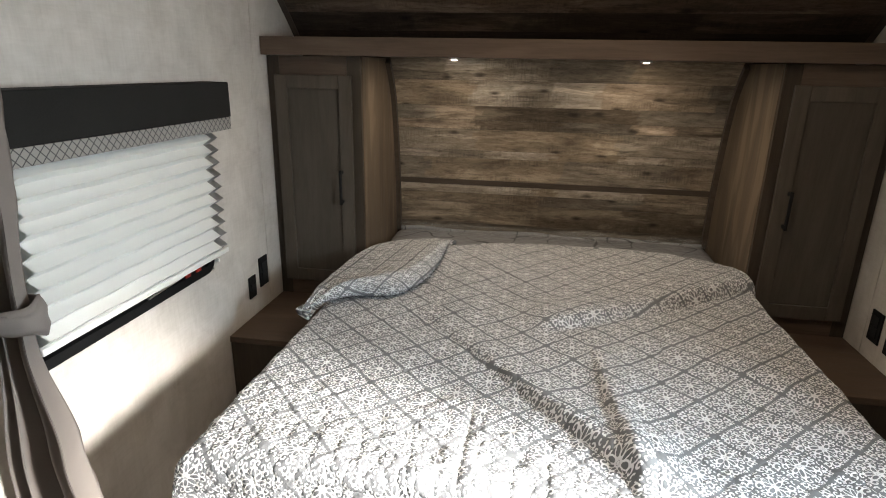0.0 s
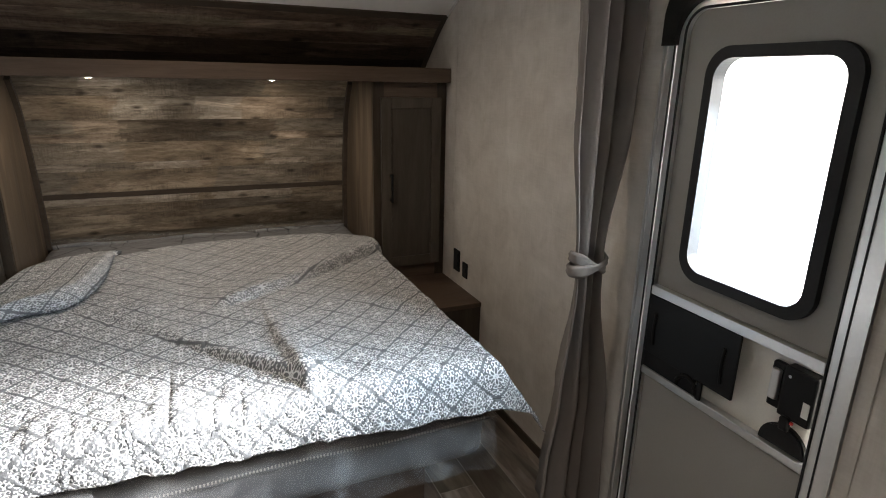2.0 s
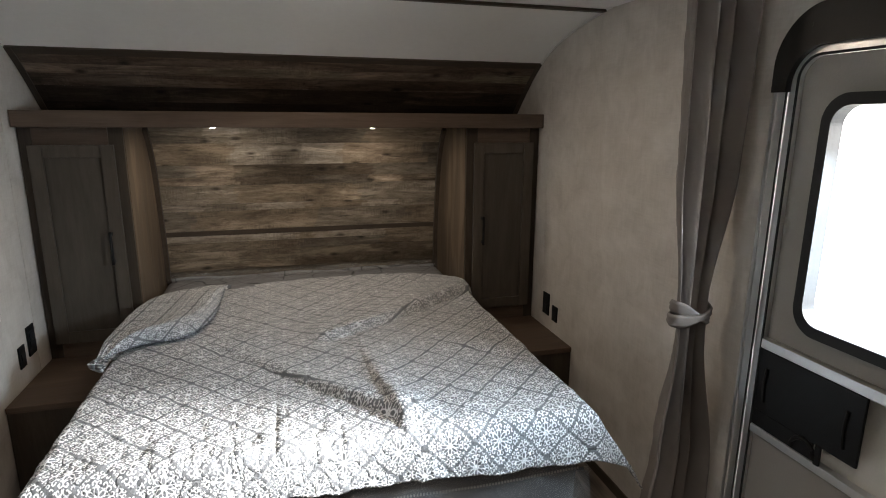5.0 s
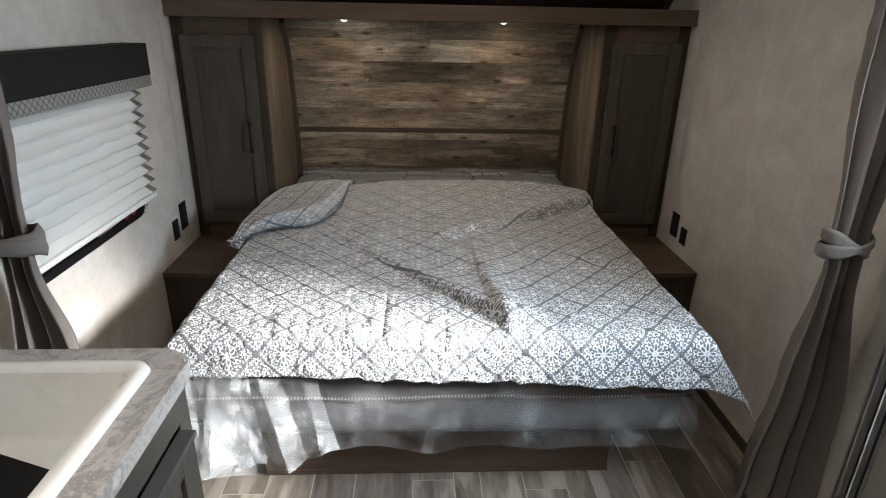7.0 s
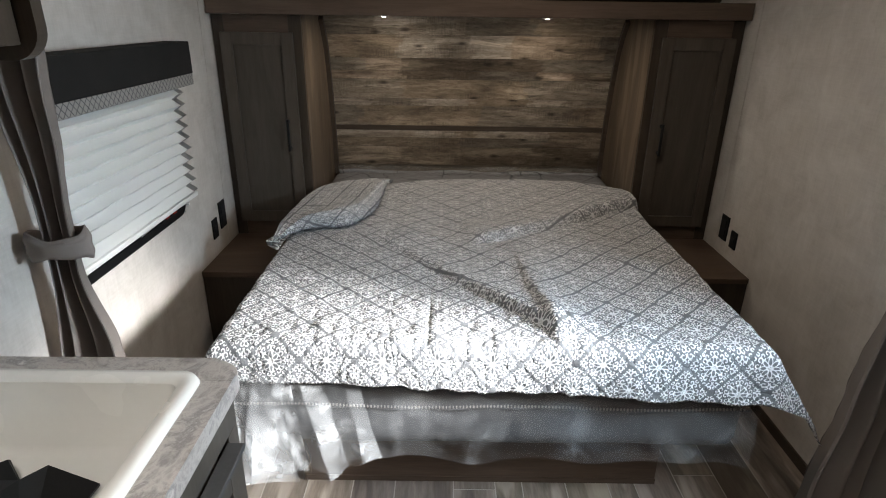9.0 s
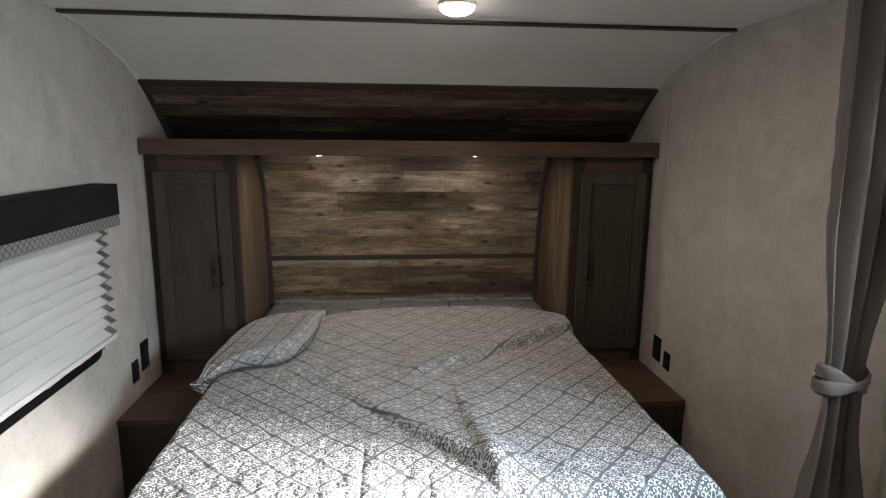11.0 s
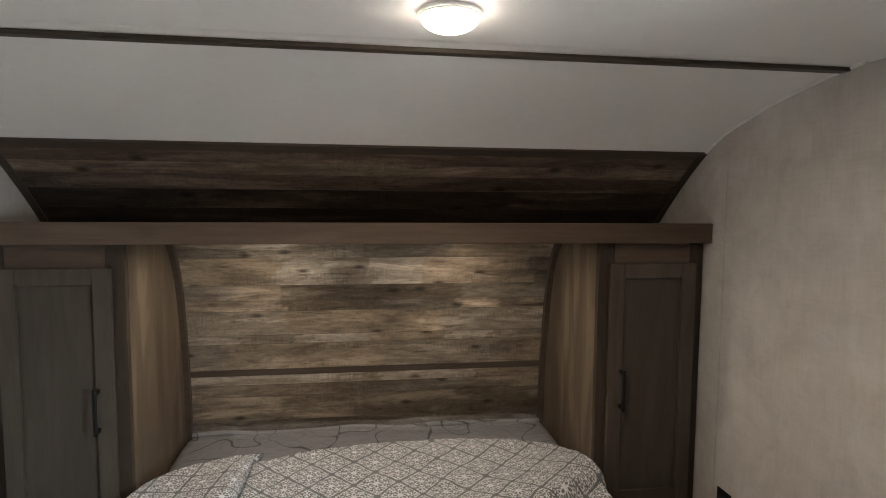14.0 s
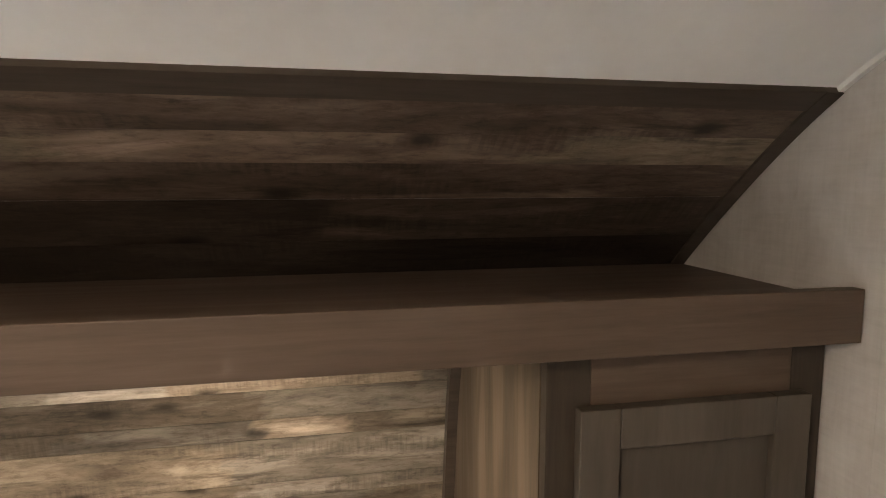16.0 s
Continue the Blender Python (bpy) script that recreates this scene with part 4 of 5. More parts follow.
# ---------------------------------------------------------------- window with pleated blind
win = tagged(new("window_1"), "black-framed window half covered by a blind", "window", kind="structure")
wo = outline(WIN[0], WIN[1], WIN[2], WIN[3], 0.05, 8)
wi = outline(WIN[0] + 0.028, WIN[1] - 0.028, WIN[2] + 0.028, WIN[3] - 0.028, 0.03, 8)
part("window_frame", ring_solid(wo, wi, -1.215, -1.164), BLACK, win)
part("pane", box(-1.206, -1.200, WIN[0] + 0.02, WIN[1] - 0.02, WIN[2] + 0.02, WIN[3] - 0.02), GLASS_DARK, win, "dark tinted glass")
for y in (1.665, 1.725):
    part("vent_latch", box(-1.1635, -1.156, y - 0.014, y + 0.014, 0.803, 0.817, 0.003), RED, win, "small red window latch")
part("latch_rod", tube([(-1.162, 1.47, 0.805), (-1.160, 1.64, 0.815)], 0.003, 6), ALU, win)

blind = thing("pleated_blind", "white pleated cloth blind lowered most of the way", "blind")
bm = bmesh.new()
N = 11
zs, y0, y1 = [], 1.06, 1.778
for i in range(2 * N + 1):
    f = i / (2 * N)
    zs.append((1.300 - (1.300 - 0.856) * f, -1.128 + (0.030 if i % 2 else 0.0)))
rows = []
for z, x in zs:
    rows.append([bm.verts.new((x, y0 + (y1 - y0) * k / 12, z + 0.0015 * math.sin(k * 1.7 + z * 40))) for k in range(13)])
for a, b in zip(rows, rows[1:]):
    for k in range(12):
        bm.faces.new((a[k], a[k + 1], b[k + 1], b[k]))
# the back layer of the honeycomb
rows = []
for i, (z, x) in enumerate(zs):
    rows.append([bm.verts.new((-1.1285 + (-0.030 if i % 2 else 0.0), y0 + (y1 - y0) * k / 2, z)) for k in range(3)])
for a, b in zip(rows, rows[1:]):
    for k in range(2):
        bm.faces.new((a[k], b[k], b[k + 1], a[k + 1]))
part("pleats", bm, BLIND, blind)
# grey strip that paints the shade along the pleats' far end
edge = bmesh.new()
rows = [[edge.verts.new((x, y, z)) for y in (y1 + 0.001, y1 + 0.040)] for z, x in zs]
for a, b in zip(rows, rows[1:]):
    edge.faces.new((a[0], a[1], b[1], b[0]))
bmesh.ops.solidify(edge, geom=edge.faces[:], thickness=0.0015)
part("side_band", edge, EDGE_SHADE, blind, "grey band painted as shade along the pleats' end")
# grey caps that paint the shade inside the open cells
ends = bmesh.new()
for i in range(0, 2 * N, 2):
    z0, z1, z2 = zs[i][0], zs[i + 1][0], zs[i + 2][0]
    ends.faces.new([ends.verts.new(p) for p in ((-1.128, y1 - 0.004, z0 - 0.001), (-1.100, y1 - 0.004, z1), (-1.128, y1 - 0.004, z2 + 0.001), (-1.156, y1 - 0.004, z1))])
part("cell_ends", ends, DOOR_PANEL, blind, "open cell ends closed with grey painted as shade")
part("bottom_rail", box(-1.148, -1.116, 1.055, 1.852, 0.838, 0.856, 0.003), WHITE_PLASTIC, blind, "pale bottom rail")
part("cord", tube([(-1.160, 1.842, 0.838), (-1.163, 1.850, 0.822), (-1.165, 1.852, 0.806)], 0.0025, 6), WHITE_PLASTIC, blind)
part("cord_anchor", disc((-1.168, 1.852, 0.802), 0, 0.007, 0.006, 0.010, 14), WHITE_PLASTIC, blind, "small clear cord anchor")

val = thing("window_valance", "black boxed valance with a grey woven lower band", "valance")
part("front", box(-1.092, -1.079, 1.03, 1.882, 1.302, 1.413, 0.003), BLACK_CLOTH, val)
part("top", box(-1.168, -1.0925, 1.03, 1.882, 1.400, 1.413, 0.002), BLACK_CLOTH, val)
part("end", box(-1.168, -1.0925, 1.869, 1.882, 1.302, 1.3995, 0.002), BLACK_CLOTH, val)
part("end", box(-1.168, -1.0925, 1.03, 1.043, 1.302, 1.3995, 0.002), BLACK_CLOTH, val)
part("woven_band", box(-1.090, -1.081, 1.03, 1.880, 1.262, 1.3015, 0.001), WEAVE, val, "grey basketweave band")
part("woven_band", box(-1.168, -1.0905, 1.872, 1.880, 1.262, 1.3015, 0.001), WEAVE, val, "grey basketweave band")

# ---------------------------------------------------------------- entry door
door = tagged(new("door_1"), "closed entry door behind an aluminium screen door", "door", kind="structure")
fo = outline(0.208, 0.862, 0.012, 1.775, 0.115, 10, 0.004)
fi = outline(0.243, 0.827, 0.040, 1.742, 0.085, 10, 0.003)
part("door_frame", ring_solid(fo, fi, 1.158, 1.225), ALU, door, "aluminium door frame")
so = outline(0.246, 0.824, 0.043, 1.739, 0.082, 10, 0.003)
si = outline(0.272, 0.798, 0.165, 1.714, 0.060, 10, 0.003)
part("door_seal", ring_solid(outline(0.2415, 0.8285, 0.039, 1.7435, 0.086, 10, 0.003), outline(0.2455, 0.8245, 0.043, 1.7395, 0.082, 10, 0.003), 1.1565, 1.160), BLACK_RUBBER, door, "black seal line")
part("frame_lip", ring_solid(outline(0.206, 0.864, 0.011, 1.777, 0.117, 10, 0.004), outline(0.2165, 0.8535, 0.020, 1.7665, 0.107, 10, 0.004), 1.154, 1.1578), ALU, door, "raised outer lip")
part("screen_frame", ring_solid(so, si, 1.164, 1.186), ALU, door, "aluminium screen-door frame")
part("gasket", tube([(1.163, y, z) for y, z in outline(0.270, 0.800, 0.167, 1.716, 0.060, 10, 0.003)], 0.0035, 6, True), BLACK_RUBBER, door, "black screen spline")
part("rail", box(1.160, 1.186, 0.2725, 0.7975, 0.928, 0.956, 0.002), ALU, door)
part("rail", box(1.160, 1.186, 0.2725, 0.7975, 0.668, 0.692, 0.002), ALU, door)
part("kick_panel", box(1.1585, 1.1636, 0.256, 0.814, 0.052, 0.142, 0.0015), DOOR_CREAM, door, "pale kick panel")
part("lower_panel", box(1.174, 1.180, 0.2725, 0.7975, 0.1655, 0.6675), DOOR_PANEL, door)
po = outline(0.273, 0.797, 0.957, 1.713, 0.058, 10, 0.003)
pi = outline(0.350, 0.694, 1.035, 1.600, 0.055, 10)
part("upper_panel", ring_solid(po, pi, 1.178, 1.186), DOOR_PANEL, door)
bo = outline(0.272, 0.798, 0.045, 1.712, 0.055, 10, 0.003)
part("door_leaf", ring_solid(bo, pi, 1.205, 1.235), DOOR_CREAM, door, "cream door leaf behind the screen")
g1 = outline(0.325, 0.715, 1.012, 1.622, 0.070, 10)
g2 = outline(0.356, 0.688, 1.041, 1.594, 0.050, 10)
part("window_gasket", ring_solid(g1, g2, 1.160, 1.200), BLACK_RUBBER, door, "thick black rubber window surround")
j1 = outline(0.348, 0.696, 1.033, 1.602, 0.057, 10)
part("window_jamb", ring_solid(j1, g2, 1.2005, 1.268), DOOR_CREAM, door)
pane = part("pane", slab_solid(outline(0.350, 0.694, 1.035, 1.600, 0.055, 10), 1.270, 1.275), FROST, door, "bright frosted glass")
pane.visible_shadow = False
# sliding hatch, latches and knob between the rails
part("hatch", box(1.162, 1.170, 0.482, 0.797, 0.742, 0.927, 0.002), BLACK, door, "black sliding hatch panel")
part("hatch", box(1.163, 1.170, 0.600, 0.797, 0.693, 0.7415, 0.001), BLACK, door, "lower lip of the black hatch")
for y in (0.520, 0.765):
    part("finger_grip", tube([(1.160, y + 0.004 * math.sin(i / 8 * math.pi), 0.775 + 0.10 * i / 8) for i in range(9)], 0.005, 8), BLACK, door, "moulded finger grip")
part("hatch_latch", tube([(1.160, 0.625 - 0.035 * math.cos(a), 0.700 + 0.040 * math.sin(a)) for a in [i / 10 * math.pi for i in range(11)]], 0.007, 8), BLACK, door)
part("latch_bar", box(1.158, 1.166, 0.572, 0.590, 0.690, 0.745, 0.003), BLACK, door)
part("latch_plate", box(1.188, 1.206, 0.372, 0.408, 0.775, 0.895, 0.006), BLACK, door, "black door-lock plate")
part("latch_lever", box(1.176, 1.190, 0.378, 0.400, 0.800, 0.880, 0.004), ALU, door, "bright paddle on the lock")
part("lock_body", box(1.170, 1.205, 0.285, 0.366, 0.775, 0.905, 0.006), BLACK, door, "black lock housing")
part("lock_label", box(1.1685, 1.1698, 0.290, 0.306, 0.800, 0.838), WHITE_PLASTIC, door, "small white label")
part("red_lever", box(1.166, 1.172, 0.318, 0.345, 0.768, 0.776, 0.002), RED, door, "small red lever")
cup = disc((1.172, 0.340, 0.693), 0, 0.062, 0.058, 0.020, 32, 0.004)
bmesh.ops.bisect_plane(cup, geom=cup.verts[:] + cup.edges[:] + cup.faces[:], plane_co=(0, 0, 0.693), plane_no=(0, 0, 1), clear_inner=True)
bmesh.ops.holes_fill(cup, edges=[e for e in cup.edges if e.is_boundary])
part("screen_latch", cup, BLACK, door, "round black screen-door latch")
part("thumb_turn", box(1.160, 1.176, 0.325, 0.350, 0.745, 0.782, 0.006), BLACK, door)
part("screw", disc((1.1695, 0.348, 0.882), 0, 0.004, 0.004, 0.002, 12), ALU, door)

arch = thing("door_arch_trim", "black moulded arch trim over the entry door", "trim")
ao = [(y, z - (0.025 * ((y - 0.535) / 0.33) ** 2 if z > 1.70 else 0.0)) for y, z in outline(0.203, 0.866, 1.00, 1.846, 0.130, 12, 0.004)]
ai = outline(0.250, 0.820, 1.03, 1.737, 0.095, 12, 0.004)
bm = ring_solid(ao, ai, 1.146, 1.169)
bmesh.ops.bisect_plane(bm, geom=bm.verts[:] + bm.edges[:] + bm.faces[:], plane_co=(0, 0, 1.628), plane_no=(0, 0, 1), clear_inner=True)
bmesh.ops.holes_fill(bm, edges=[e for e in bm.edges if e.is_boundary])
part("moulding", bm, ARCH_BLACK, arch)
for y in (0.300, 0.520, 0.770):
    part("screw_cap", disc((1.145, y, 1.806 if y == 0.52 else 1.785), 0, 0.009, 0.007, 0.004, 18, 0.001), ARCH_BLACK, arch)
tagged(link_mesh("door_side_trim", box(1.1655, 1.1695, 0.172, 0.206, 0.0, 1.984, 0.0015), WALL), "narrow wall-coloured batten beside the door", "trim", kind="structure")
tagged(link_mesh("door_threshold", box(1.132, 1.157, 0.21, 0.86, 0.0005, 0.014, 0.003), ALU), "slim aluminium door sill strip on the floor", "threshold", kind="structure")
for name, a in (("baseboard", (1.03, 1.885)), ):
    tagged(link_mesh(name, box(1.160, 1.1695, a[0], a[1], 0.0, 0.045, 0.002), CABINET), "low brown baseboard along the wall", "baseboard", kind="structure")
tagged(link_mesh("baseboard", box(-1.1695, -1.160, 0.62, 1.885, 0.0, 0.045, 0.002), CABINET), "low brown baseboard along the wall", "baseboard", kind="structure")

# ---------------------------------------------------------------- half wall with a dark cap beside the door
half = thing("half_wall", "low wall-board partition with a dark grey cap", "partition")
part("panel", box(0.50, 1.168, 0.002, 0.048, 0.0, 0.700), WALL, half)
part("cap", box(0.47, 1.168, -0.022, 0.068, 0.7005, 0.722, 0.005), CAP, half, "dark grey cap board")
part("plug", disc((0.70, 0.03, 0.7225), 2, 0.008, 0.007, 0.003, 14), BLACK, half)
part("corner_post", box(1.13, 1.168, -0.020, 0.0015, 0.0, 0.700, 0.002), DARK_TRIM, half)

# ---------------------------------------------------------------- kitchen counter with sink
CX, CY, CB = -0.518, 0.600, -1.35
cnt = thing("kitchen_counter", "grey marbled counter with white rolled edge", "counter")
SX0, SX1, SY0, SY1 = -1.06, -0.575, -0.06, 0.540


def top_outline(x0, x1, y0, y1, r, n=8):
    pts = [(x0, y0), (x1, y0)]
    for i in range(n + 1):
        a = radians(90 * i / n)
        pts.append((x1 - r + r * math.cos(a), y1 - r + r * math.sin(a)))
    pts.append((x0, y1))
    return pts


bm = bmesh.new()
pts = top_outline(-1.168, CX, SY1 - 0.012, CY, 0.055)
for (z0, z1) in ((0.862, 0.900),):
    a = [bm.verts.new((x, y, z0)) for x, y in pts]
    b = [bm.verts.new((x, y, z1)) for x, y in pts]
    bm.faces.new(a[::-1])
    bm.faces.new(b)
    for i in range(len(pts)):
        j = (i + 1) % len(pts)
        bm.faces.new((a[i], a[j], b[j], b[i]))
bmesh.ops.bevel(bm, geom=[e for e in bm.edges if abs(e.verts[0].co.z - 0.9) < 1e-4 and abs(e.verts[1].co.z - 0.9) < 1e-4 and e.verts[0].co.y > SY1 and e.verts[1].co.y > SY1], offset=0.006, segments=2, affect="EDGES")
part("end_slab", bm, MARBLE, cnt)
part("front_slab", box(SX1 - 0.012, CX, SY0 + 0.002, SY1 - 0.0125, 0.862, 0.900), MARBLE, cnt)
part("back_slab", box(-1.168, SX0 + 0.012, SY0 + 0.002, SY1 - 0.0125, 0.862, 0.900), MARBLE, cnt)
part("near_slab", box(-1.168, CX, CB, SY0 + 0.0015, 0.862, 0.900), MARBLE, cnt)

snk = thing("kitchen_sink", "white drop-in sink with square bowl in the counter", "sink")
bm = bmesh.new()
def loop(x0, x1, y0, y1, z, r):
    return [bm.verts.new((p, q, z)) for p, q in outline(x0, x1, y0, y1, r, 6)]
L = [loop(SX0 - 0.004, SX1 + 0.004, SY0 - 0.004, SY1 + 0.004, 0.9005, 0.035), loop(SX0, SX1, SY0, SY1, 0.911, 0.034), loop(SX0 + 0.010, SX1 - 0.010, SY0 + 0.010, SY1 - 0.010, 0.913, 0.032),
     loop(SX0 + 0.024, SX1 - 0.024, SY0 + 0.024, SY1 - 0.024, 0.912, 0.022), loop(SX0 + 0.030, SX1 - 0.030, SY0 + 0.030, SY1 - 0.030, 0.904, 0.020),
     loop(SX0 + 0.042, SX1 - 0.042, SY0 + 0.042, SY1 - 0.042, 0.775, 0.030), loop(SX0 + 0.054, SX1 - 0.054, SY0 + 0.054, SY1 - 0.054, 0.762, 0.026)]


def lofted(loops, floor_face):
    out = bmesh.new()
    rows = [[out.verts.new(v.co) for v in lp] for lp in loops]
    for a, b in zip(rows, rows[1:]):
        for i in range(len(a)):
            j = (i + 1) % len(a)
            out.faces.new((a[i], a[j], b[j], b[i]))
    if floor_face:
        out.faces.new(rows[-1])
    bmesh.ops.recalc_face_normals(out, faces=out.faces[:])
    if floor_face:
        bmesh.ops.reverse_faces(out, faces=out.faces[:])
    return out


part("rim", lofted(L[:5], False), SINK, snk, "raised white rim", True)
part("bowl", lofted(L[4:], True), SINK, snk, "deep square bowl", True)
part("drain", disc(((SX0 + SX1) / 2, 0.10, 0.7625), 2, 0.042, 0.040, 0.003, 32, 0.001), ALU, snk, "metal drain")
bm.free()

tray = thing("plastic_tray", "folded black plastic tray lying in the sink", "tray", at=(-0.83, 0.33, 0.766))
bm = bmesh.new()
vs = [bm.verts.new(p) for p in ((-0.13, -0.10, 0.002), (0.10, -0.10, 0.002), (0.12, 0.07, 0.016), (0.03, 0.085, 0.040), (-0.01, 0.065, 0.026), (-0.04, 0.09, 0.046), (-0.13, 0.07, 0.016))]
bm.faces.new(vs)
bmesh.ops.triangulate(bm, faces=bm.faces[:])
bmesh.ops.solidify(bm, geom=bm.faces[:], thickness=0.006)
part("sheet", bm, BLACK, tray)
part("flap", box(-0.12, 0.02, -0.02, -0.012, 0.002, 0.040, 0.002), BLACK, tray)

kc = thing("kitchen_cabinet", "grey-stained base cabinet under the counter", "cabinet")
part("end_panel", box(-1.168, -0.545, 0.562, 0.582, 0.0, 0.8615, 0.001), DOOR_GREY, kc)
part("face_frame", box(-0.560, -0.540, CB, 0.5615, 0.775, 0.8615, 0.001), DOOR_GREY, kc)
part("face_frame", box(-0.560, -0.540, 0.525, 0.5615, 0.0, 0.7745, 0.001), DOOR_GREY, kc)
part("toe_kick", box(-0.600, -0.590, CB, 0.5615, 0.0, 0.09), BLACK, kc)
part("back", box(-0.575, -0.565, CB, 0.52, 0.09, 0.775), DOOR_GREY, kc)
for y0, y1 in ((0.115, 0.520), (-0.30, 0.105), (-0.72, -0.31), (-1.14, -0.73)):
    d = part("door", box(-0.5395, -0.530, y0 + 0.05, y1 - 0.05, 0.15, 0.700), DOOR_GREY, kc, "grey shaker cabinet door")
    for a in ((y0, y0 + 0.055, 0.10, 0.755), (y1 - 0.055, y1, 0.10, 0.755)):
        part("stile", box(-0.5395, -0.520, a[0], a[1], a[2], a[3], 0.0015), DOOR_GREY, d)
    for z0, z1 in ((0.10, 0.155), (0.70, 0.755)):
        part("rail", box(-0.5395, -0.520, y0 + 0.0555, y1 - 0.0555, z0, z1, 0.0015), DOOR_GREY, d)
    part("edge_pull", box(-0.541, -0.508, y0, y1, 0.7555, 0.767, 0.002), CAP, d, "dark grey edge pull")

# ---------------------------------------------------------------- overhead cabinet
oh = thing("overhead_cabinet", "dark wood overhead cabinet with rounded lower corner", "cabinet")
part("body", box(-1.168, -0.700, -0.90, 0.44, 1.470, 1.983, 0.002), CABINET, oh)


def end_frame():
    bm = bmesh.new()
    a = outline(-1.168, -0.662, 1.452, 1.983, 0.040, 8)
    b = outline(-1.100, -0.735, 1.520, 1.915, 0.010, 8)
    rows = [[bm.verts.new((p, y, q)) for p, q in pts] for pts, y in ((a, 0.462), (a, 0.441), (b, 0.441), (b, 0.462))]
    k = len(a)
    for i in range(k):
        j = (i + 1) % k
        for t in range(4):
            p, q = rows[t], rows[(t + 1) % 4]
            bm.faces.new((p[i], p[j], q[j], q[i]))
    bmesh.ops.recalc_face_normals(bm, faces=bm.faces[:])
    return bm


part("end_frame", end_frame(), CABINET, oh)
part("end_panel", box(-1.10, -0.735, 0.441, 0.450, 1.52, 1.915), SIDE_OAK, oh, "brown oak-grain inset panel")
for y0, y1 in ((-0.02, 0.43), (-0.48, -0.03)):
    dd = part("door", box(-0.699, -0.690, y0 + 0.05, y1 - 0.05, 1.53, 1.92), SIDE_OAK, oh, "wood-framed cabinet door")
    for a in ((y0, y0 + 0.06, 1.472, 1.978), (y1 - 0.06, y1, 1.472, 1.978)):
        part("stile", box(-0.699, -0.678, *a, 0.002), CABINET, dd)
    for z0, z1 in ((1.472, 1.532), (1.918, 1.978)):
        part("rail", box(-0.699, -0.678, y0 + 0.0605, y1 - 0.0605, z0, z1, 0.002), CABINET, dd)

# ---------------------------------------------------------------- outside
tagged(link_mesh("ground", box(-60, 60, -60, 60, -0.75, -0.70), plain("pale_gravel_yard", (0.35, 0.33, 0.30), 0.9, 0, 30, 0.2, 0.4)), "pale gravel ground outside the trailer", "ground", kind="structure")


# ---------------------------------------------------------------- plank wall, piece by piece
rng = random.Random(5)
WARM, PALE, ROSY = (1.04, 0.97, 0.88), (1.02, 1.03, 1.05), (1.14, 0.97, 0.90)
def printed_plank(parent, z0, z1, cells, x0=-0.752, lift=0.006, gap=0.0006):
    """One long board whose printed tone, some light and shade included, changes along it: cells of (right end, tone,
    tint).
    """
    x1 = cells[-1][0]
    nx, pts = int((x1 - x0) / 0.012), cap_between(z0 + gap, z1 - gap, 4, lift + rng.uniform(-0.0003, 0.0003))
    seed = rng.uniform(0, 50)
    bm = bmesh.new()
    layer = bm.verts.layers.float_color.new("print_and_light_tone")
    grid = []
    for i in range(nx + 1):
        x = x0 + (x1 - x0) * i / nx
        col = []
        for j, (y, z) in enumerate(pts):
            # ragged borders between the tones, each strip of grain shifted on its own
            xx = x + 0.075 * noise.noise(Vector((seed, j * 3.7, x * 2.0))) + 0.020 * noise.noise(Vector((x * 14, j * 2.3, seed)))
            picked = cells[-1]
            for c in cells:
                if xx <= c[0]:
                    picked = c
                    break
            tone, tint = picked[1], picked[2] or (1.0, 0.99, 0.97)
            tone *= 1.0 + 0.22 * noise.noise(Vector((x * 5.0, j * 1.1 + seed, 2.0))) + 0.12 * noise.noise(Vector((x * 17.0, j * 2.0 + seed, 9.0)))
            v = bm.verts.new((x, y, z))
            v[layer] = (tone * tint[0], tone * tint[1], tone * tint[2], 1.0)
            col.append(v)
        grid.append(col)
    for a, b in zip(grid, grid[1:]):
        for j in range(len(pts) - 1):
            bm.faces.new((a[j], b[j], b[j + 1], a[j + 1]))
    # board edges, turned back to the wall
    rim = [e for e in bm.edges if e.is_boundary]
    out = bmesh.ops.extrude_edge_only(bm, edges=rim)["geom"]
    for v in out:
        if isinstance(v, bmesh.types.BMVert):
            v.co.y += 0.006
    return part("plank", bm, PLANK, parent)


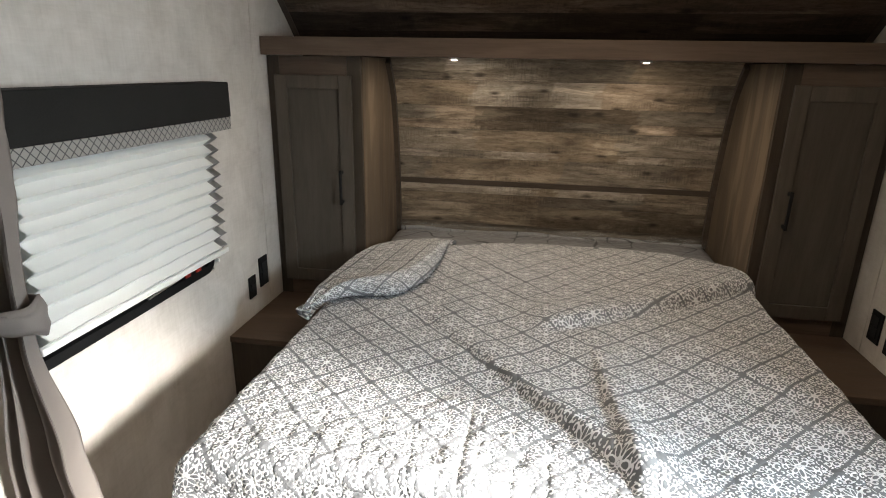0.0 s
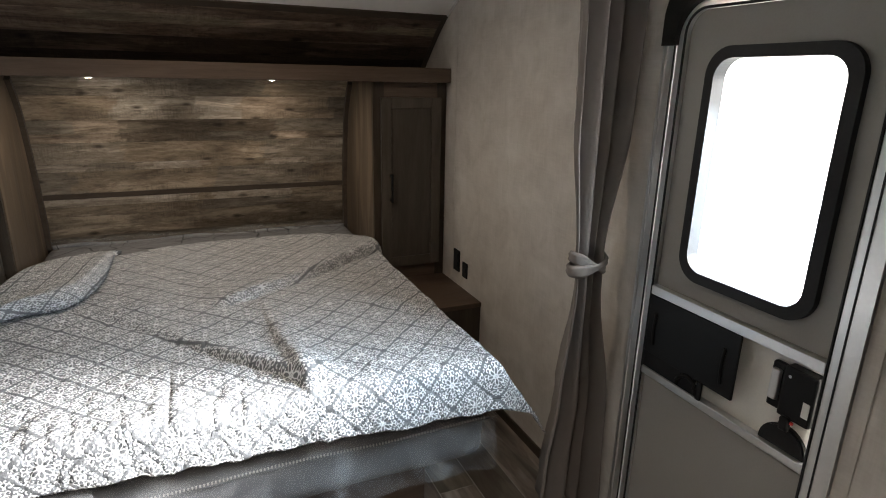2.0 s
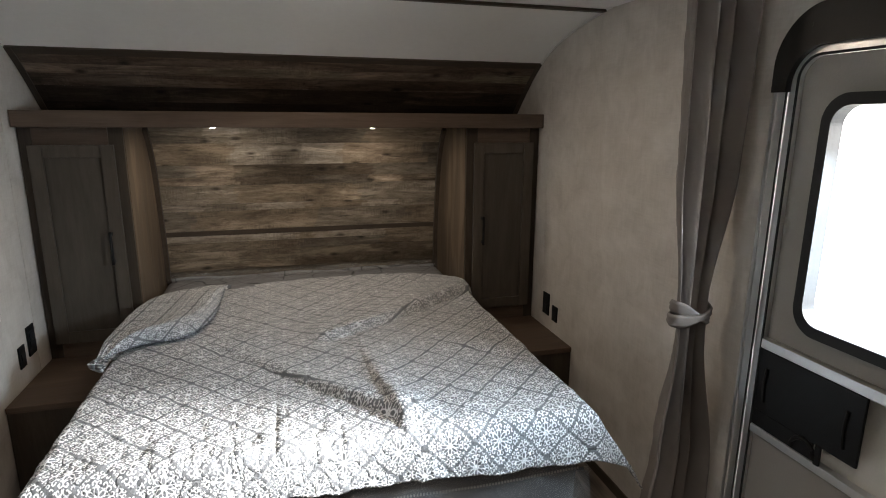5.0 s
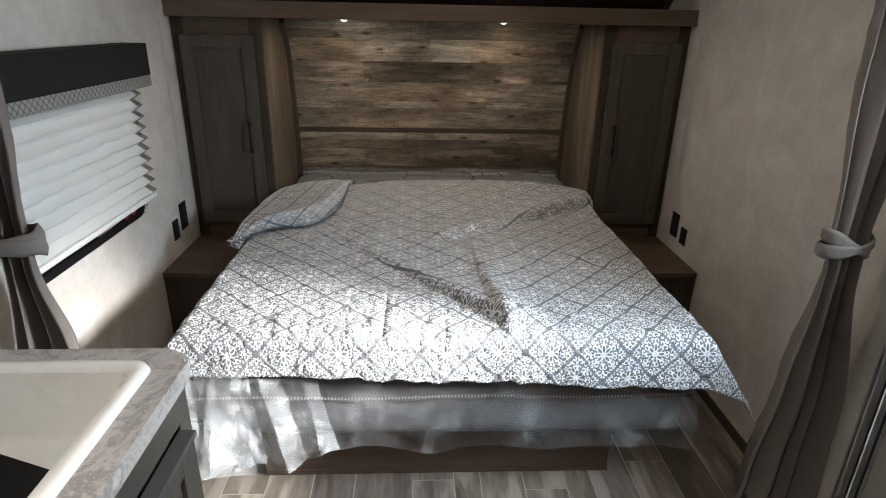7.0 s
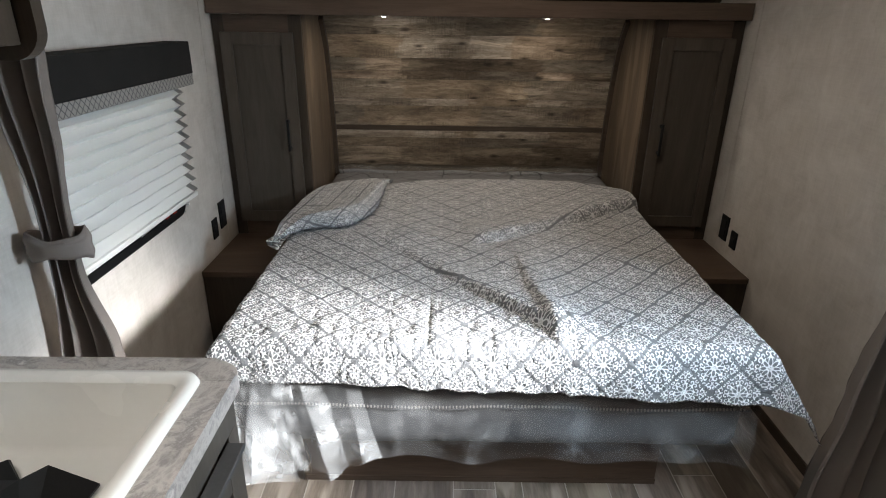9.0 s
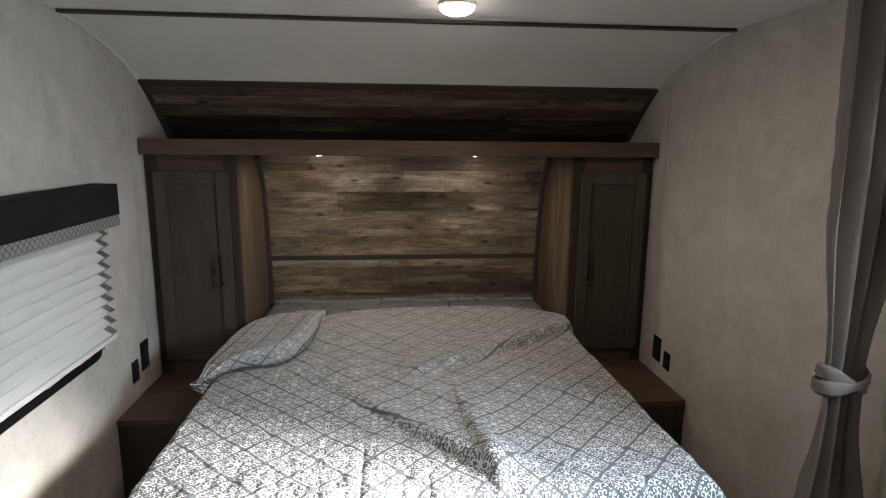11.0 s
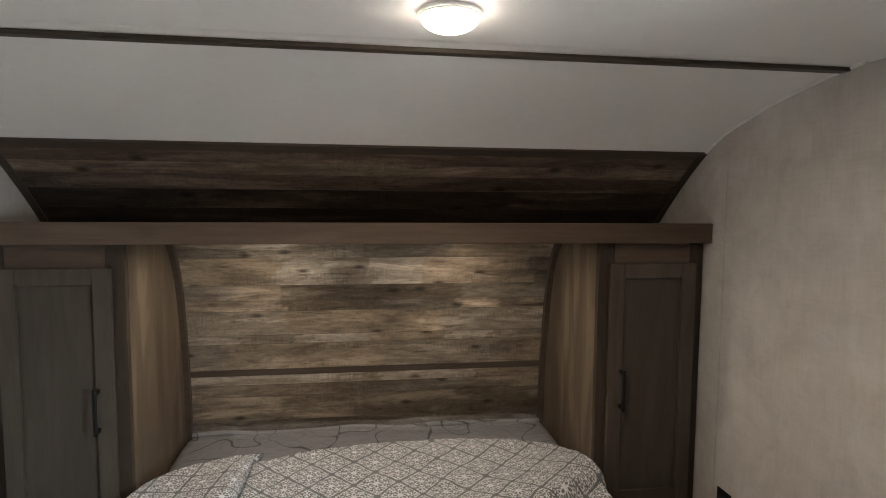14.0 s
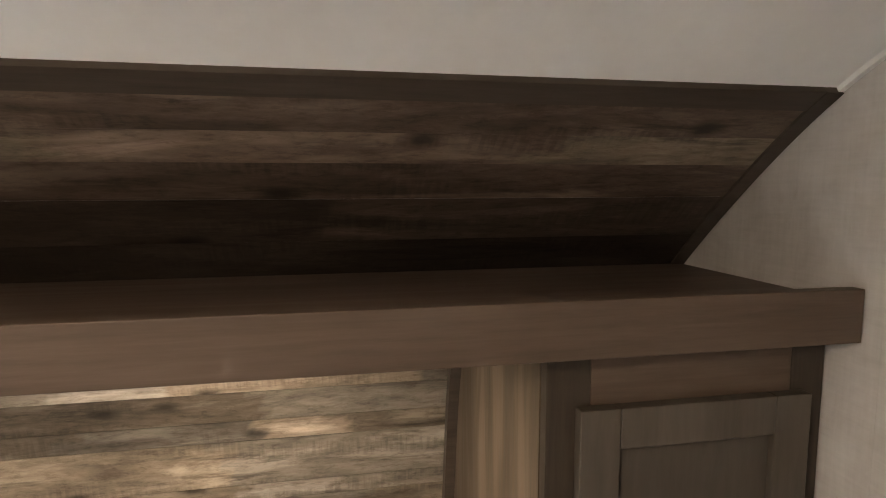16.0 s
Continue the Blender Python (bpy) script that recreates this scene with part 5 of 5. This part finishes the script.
RUST = (1.06, 0.98, 0.91)
# printed tones; the upper rows' pale patches also hold the reading lamps' glow
for z0, z1, cells in (
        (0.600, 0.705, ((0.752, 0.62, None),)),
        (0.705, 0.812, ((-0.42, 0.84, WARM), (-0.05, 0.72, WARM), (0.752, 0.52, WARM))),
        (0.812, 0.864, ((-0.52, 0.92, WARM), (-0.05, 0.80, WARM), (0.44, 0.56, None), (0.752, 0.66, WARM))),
        (0.864, 0.9065, ((-0.30, 1.10, None), (-0.08, 1.36, PALE), (0.02, 0.96, WARM), (0.46, 1.42, PALE), (0.752, 0.84, WARM))),
        (0.933, 1.047, ((-0.60, 0.80, None), (-0.52, 1.08, WARM), (0.05, 1.02, WARM), (0.59, 0.92, None), (0.752, 1.04, WARM))),
        (1.047, 1.086, ((-0.55, 1.48, PALE), (-0.31, 0.96, None), (0.0, 1.52, PALE), (0.33, 1.05, WARM), (0.54, 1.66, PALE), (0.752, 1.10, None))),
        (1.086, 1.190, ((-0.36, 1.06, None), (0.30, 1.12, WARM), (0.752, 0.98, None))),
        (1.190, 1.236, ((-0.36, 1.12, RUST), (0.02, 0.58, WARM), (0.37, 0.68, None), (0.53, 1.34, RUST), (0.752, 0.76, WARM))),
        (1.236, 1.302, ((-0.56, 0.74, None), (-0.36, 0.90, RUST), (0.12, 0.52, WARM), (0.36, 0.62, WARM), (0.752, 0.96, None))),
        (1.302, 1.420, ((-0.38, 1.22, WARM), (-0.145, 1.66, PALE), (0.0, 1.34, None), (0.195, 1.92, PALE), (0.46, 1.44, RUST), (0.68, 1.20, WARM), (0.752, 0.72, None))),
        (1.420, 1.530, ((-0.50, 0.92, None), (-0.34, 1.46, PALE), (-0.04, 1.20, None), (0.30, 0.90, None), (0.752, 1.16, WARM)))):
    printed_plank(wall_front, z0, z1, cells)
batten = part("batten", strip_solid(cap_between(0.907, 0.9325, 2, 0.008), -0.752, 0.752, 0.007), DARK_TRIM, wall_front)
# boards over the shelf: its shade is put into the lower rows' tones
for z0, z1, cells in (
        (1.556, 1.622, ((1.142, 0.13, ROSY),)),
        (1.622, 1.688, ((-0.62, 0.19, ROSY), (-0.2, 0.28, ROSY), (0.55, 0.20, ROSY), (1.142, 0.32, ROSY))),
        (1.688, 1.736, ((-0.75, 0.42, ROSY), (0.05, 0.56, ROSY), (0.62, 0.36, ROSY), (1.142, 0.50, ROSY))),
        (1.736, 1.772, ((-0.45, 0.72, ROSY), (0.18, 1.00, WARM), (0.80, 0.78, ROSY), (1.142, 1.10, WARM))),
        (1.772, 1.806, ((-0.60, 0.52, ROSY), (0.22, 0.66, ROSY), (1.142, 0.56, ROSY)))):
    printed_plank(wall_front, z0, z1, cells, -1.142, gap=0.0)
curved_trim(-1.142, 1.142, 1.8065, 1.826, 0.009, 0.012, wall_front)
for s in (-1, 1):
    a, b = sorted((s * 1.1425, s * 1.168))
    curved_trim(a, b, 1.556, 1.826, 0.010, 0.012, wall_front)

# ---------------------------------------------------------------- floor planks, piece by piece
xs = [-1.168, -1.02, -0.885, -0.745, -0.60, -0.442, -0.296, -0.094, 0.051, 0.145, 0.297, 0.445, 0.54, 0.69, 0.84, 0.985, 1.168]
for i, (a, b) in enumerate(zip(xs, xs[1:])):
    marks = {5: 1.051, 7: 1.181, 9: 1.035}
    y = marks.get(i, 1.0 + 0.13 * (i * 5 % 7)) - 1.8
    ys = [-0.9]
    while y < 1.9:
        if y > -0.8:
            ys.append(y)
        y += 0.90
    ys.append(1.90)
    for c, d in zip(ys, ys[1:]):
        p = part("floor_plank", box(a + 0.0018, b - 0.0018, c + 0.0018, d - 0.0018, -0.0028, 0.0, 0.0008), FLOOR, floor)
        t = rng.uniform(0.82, 1.12)
        p.color = (t, t * rng.uniform(0.96, 1.0), t * rng.uniform(0.92, 1.0), 1)
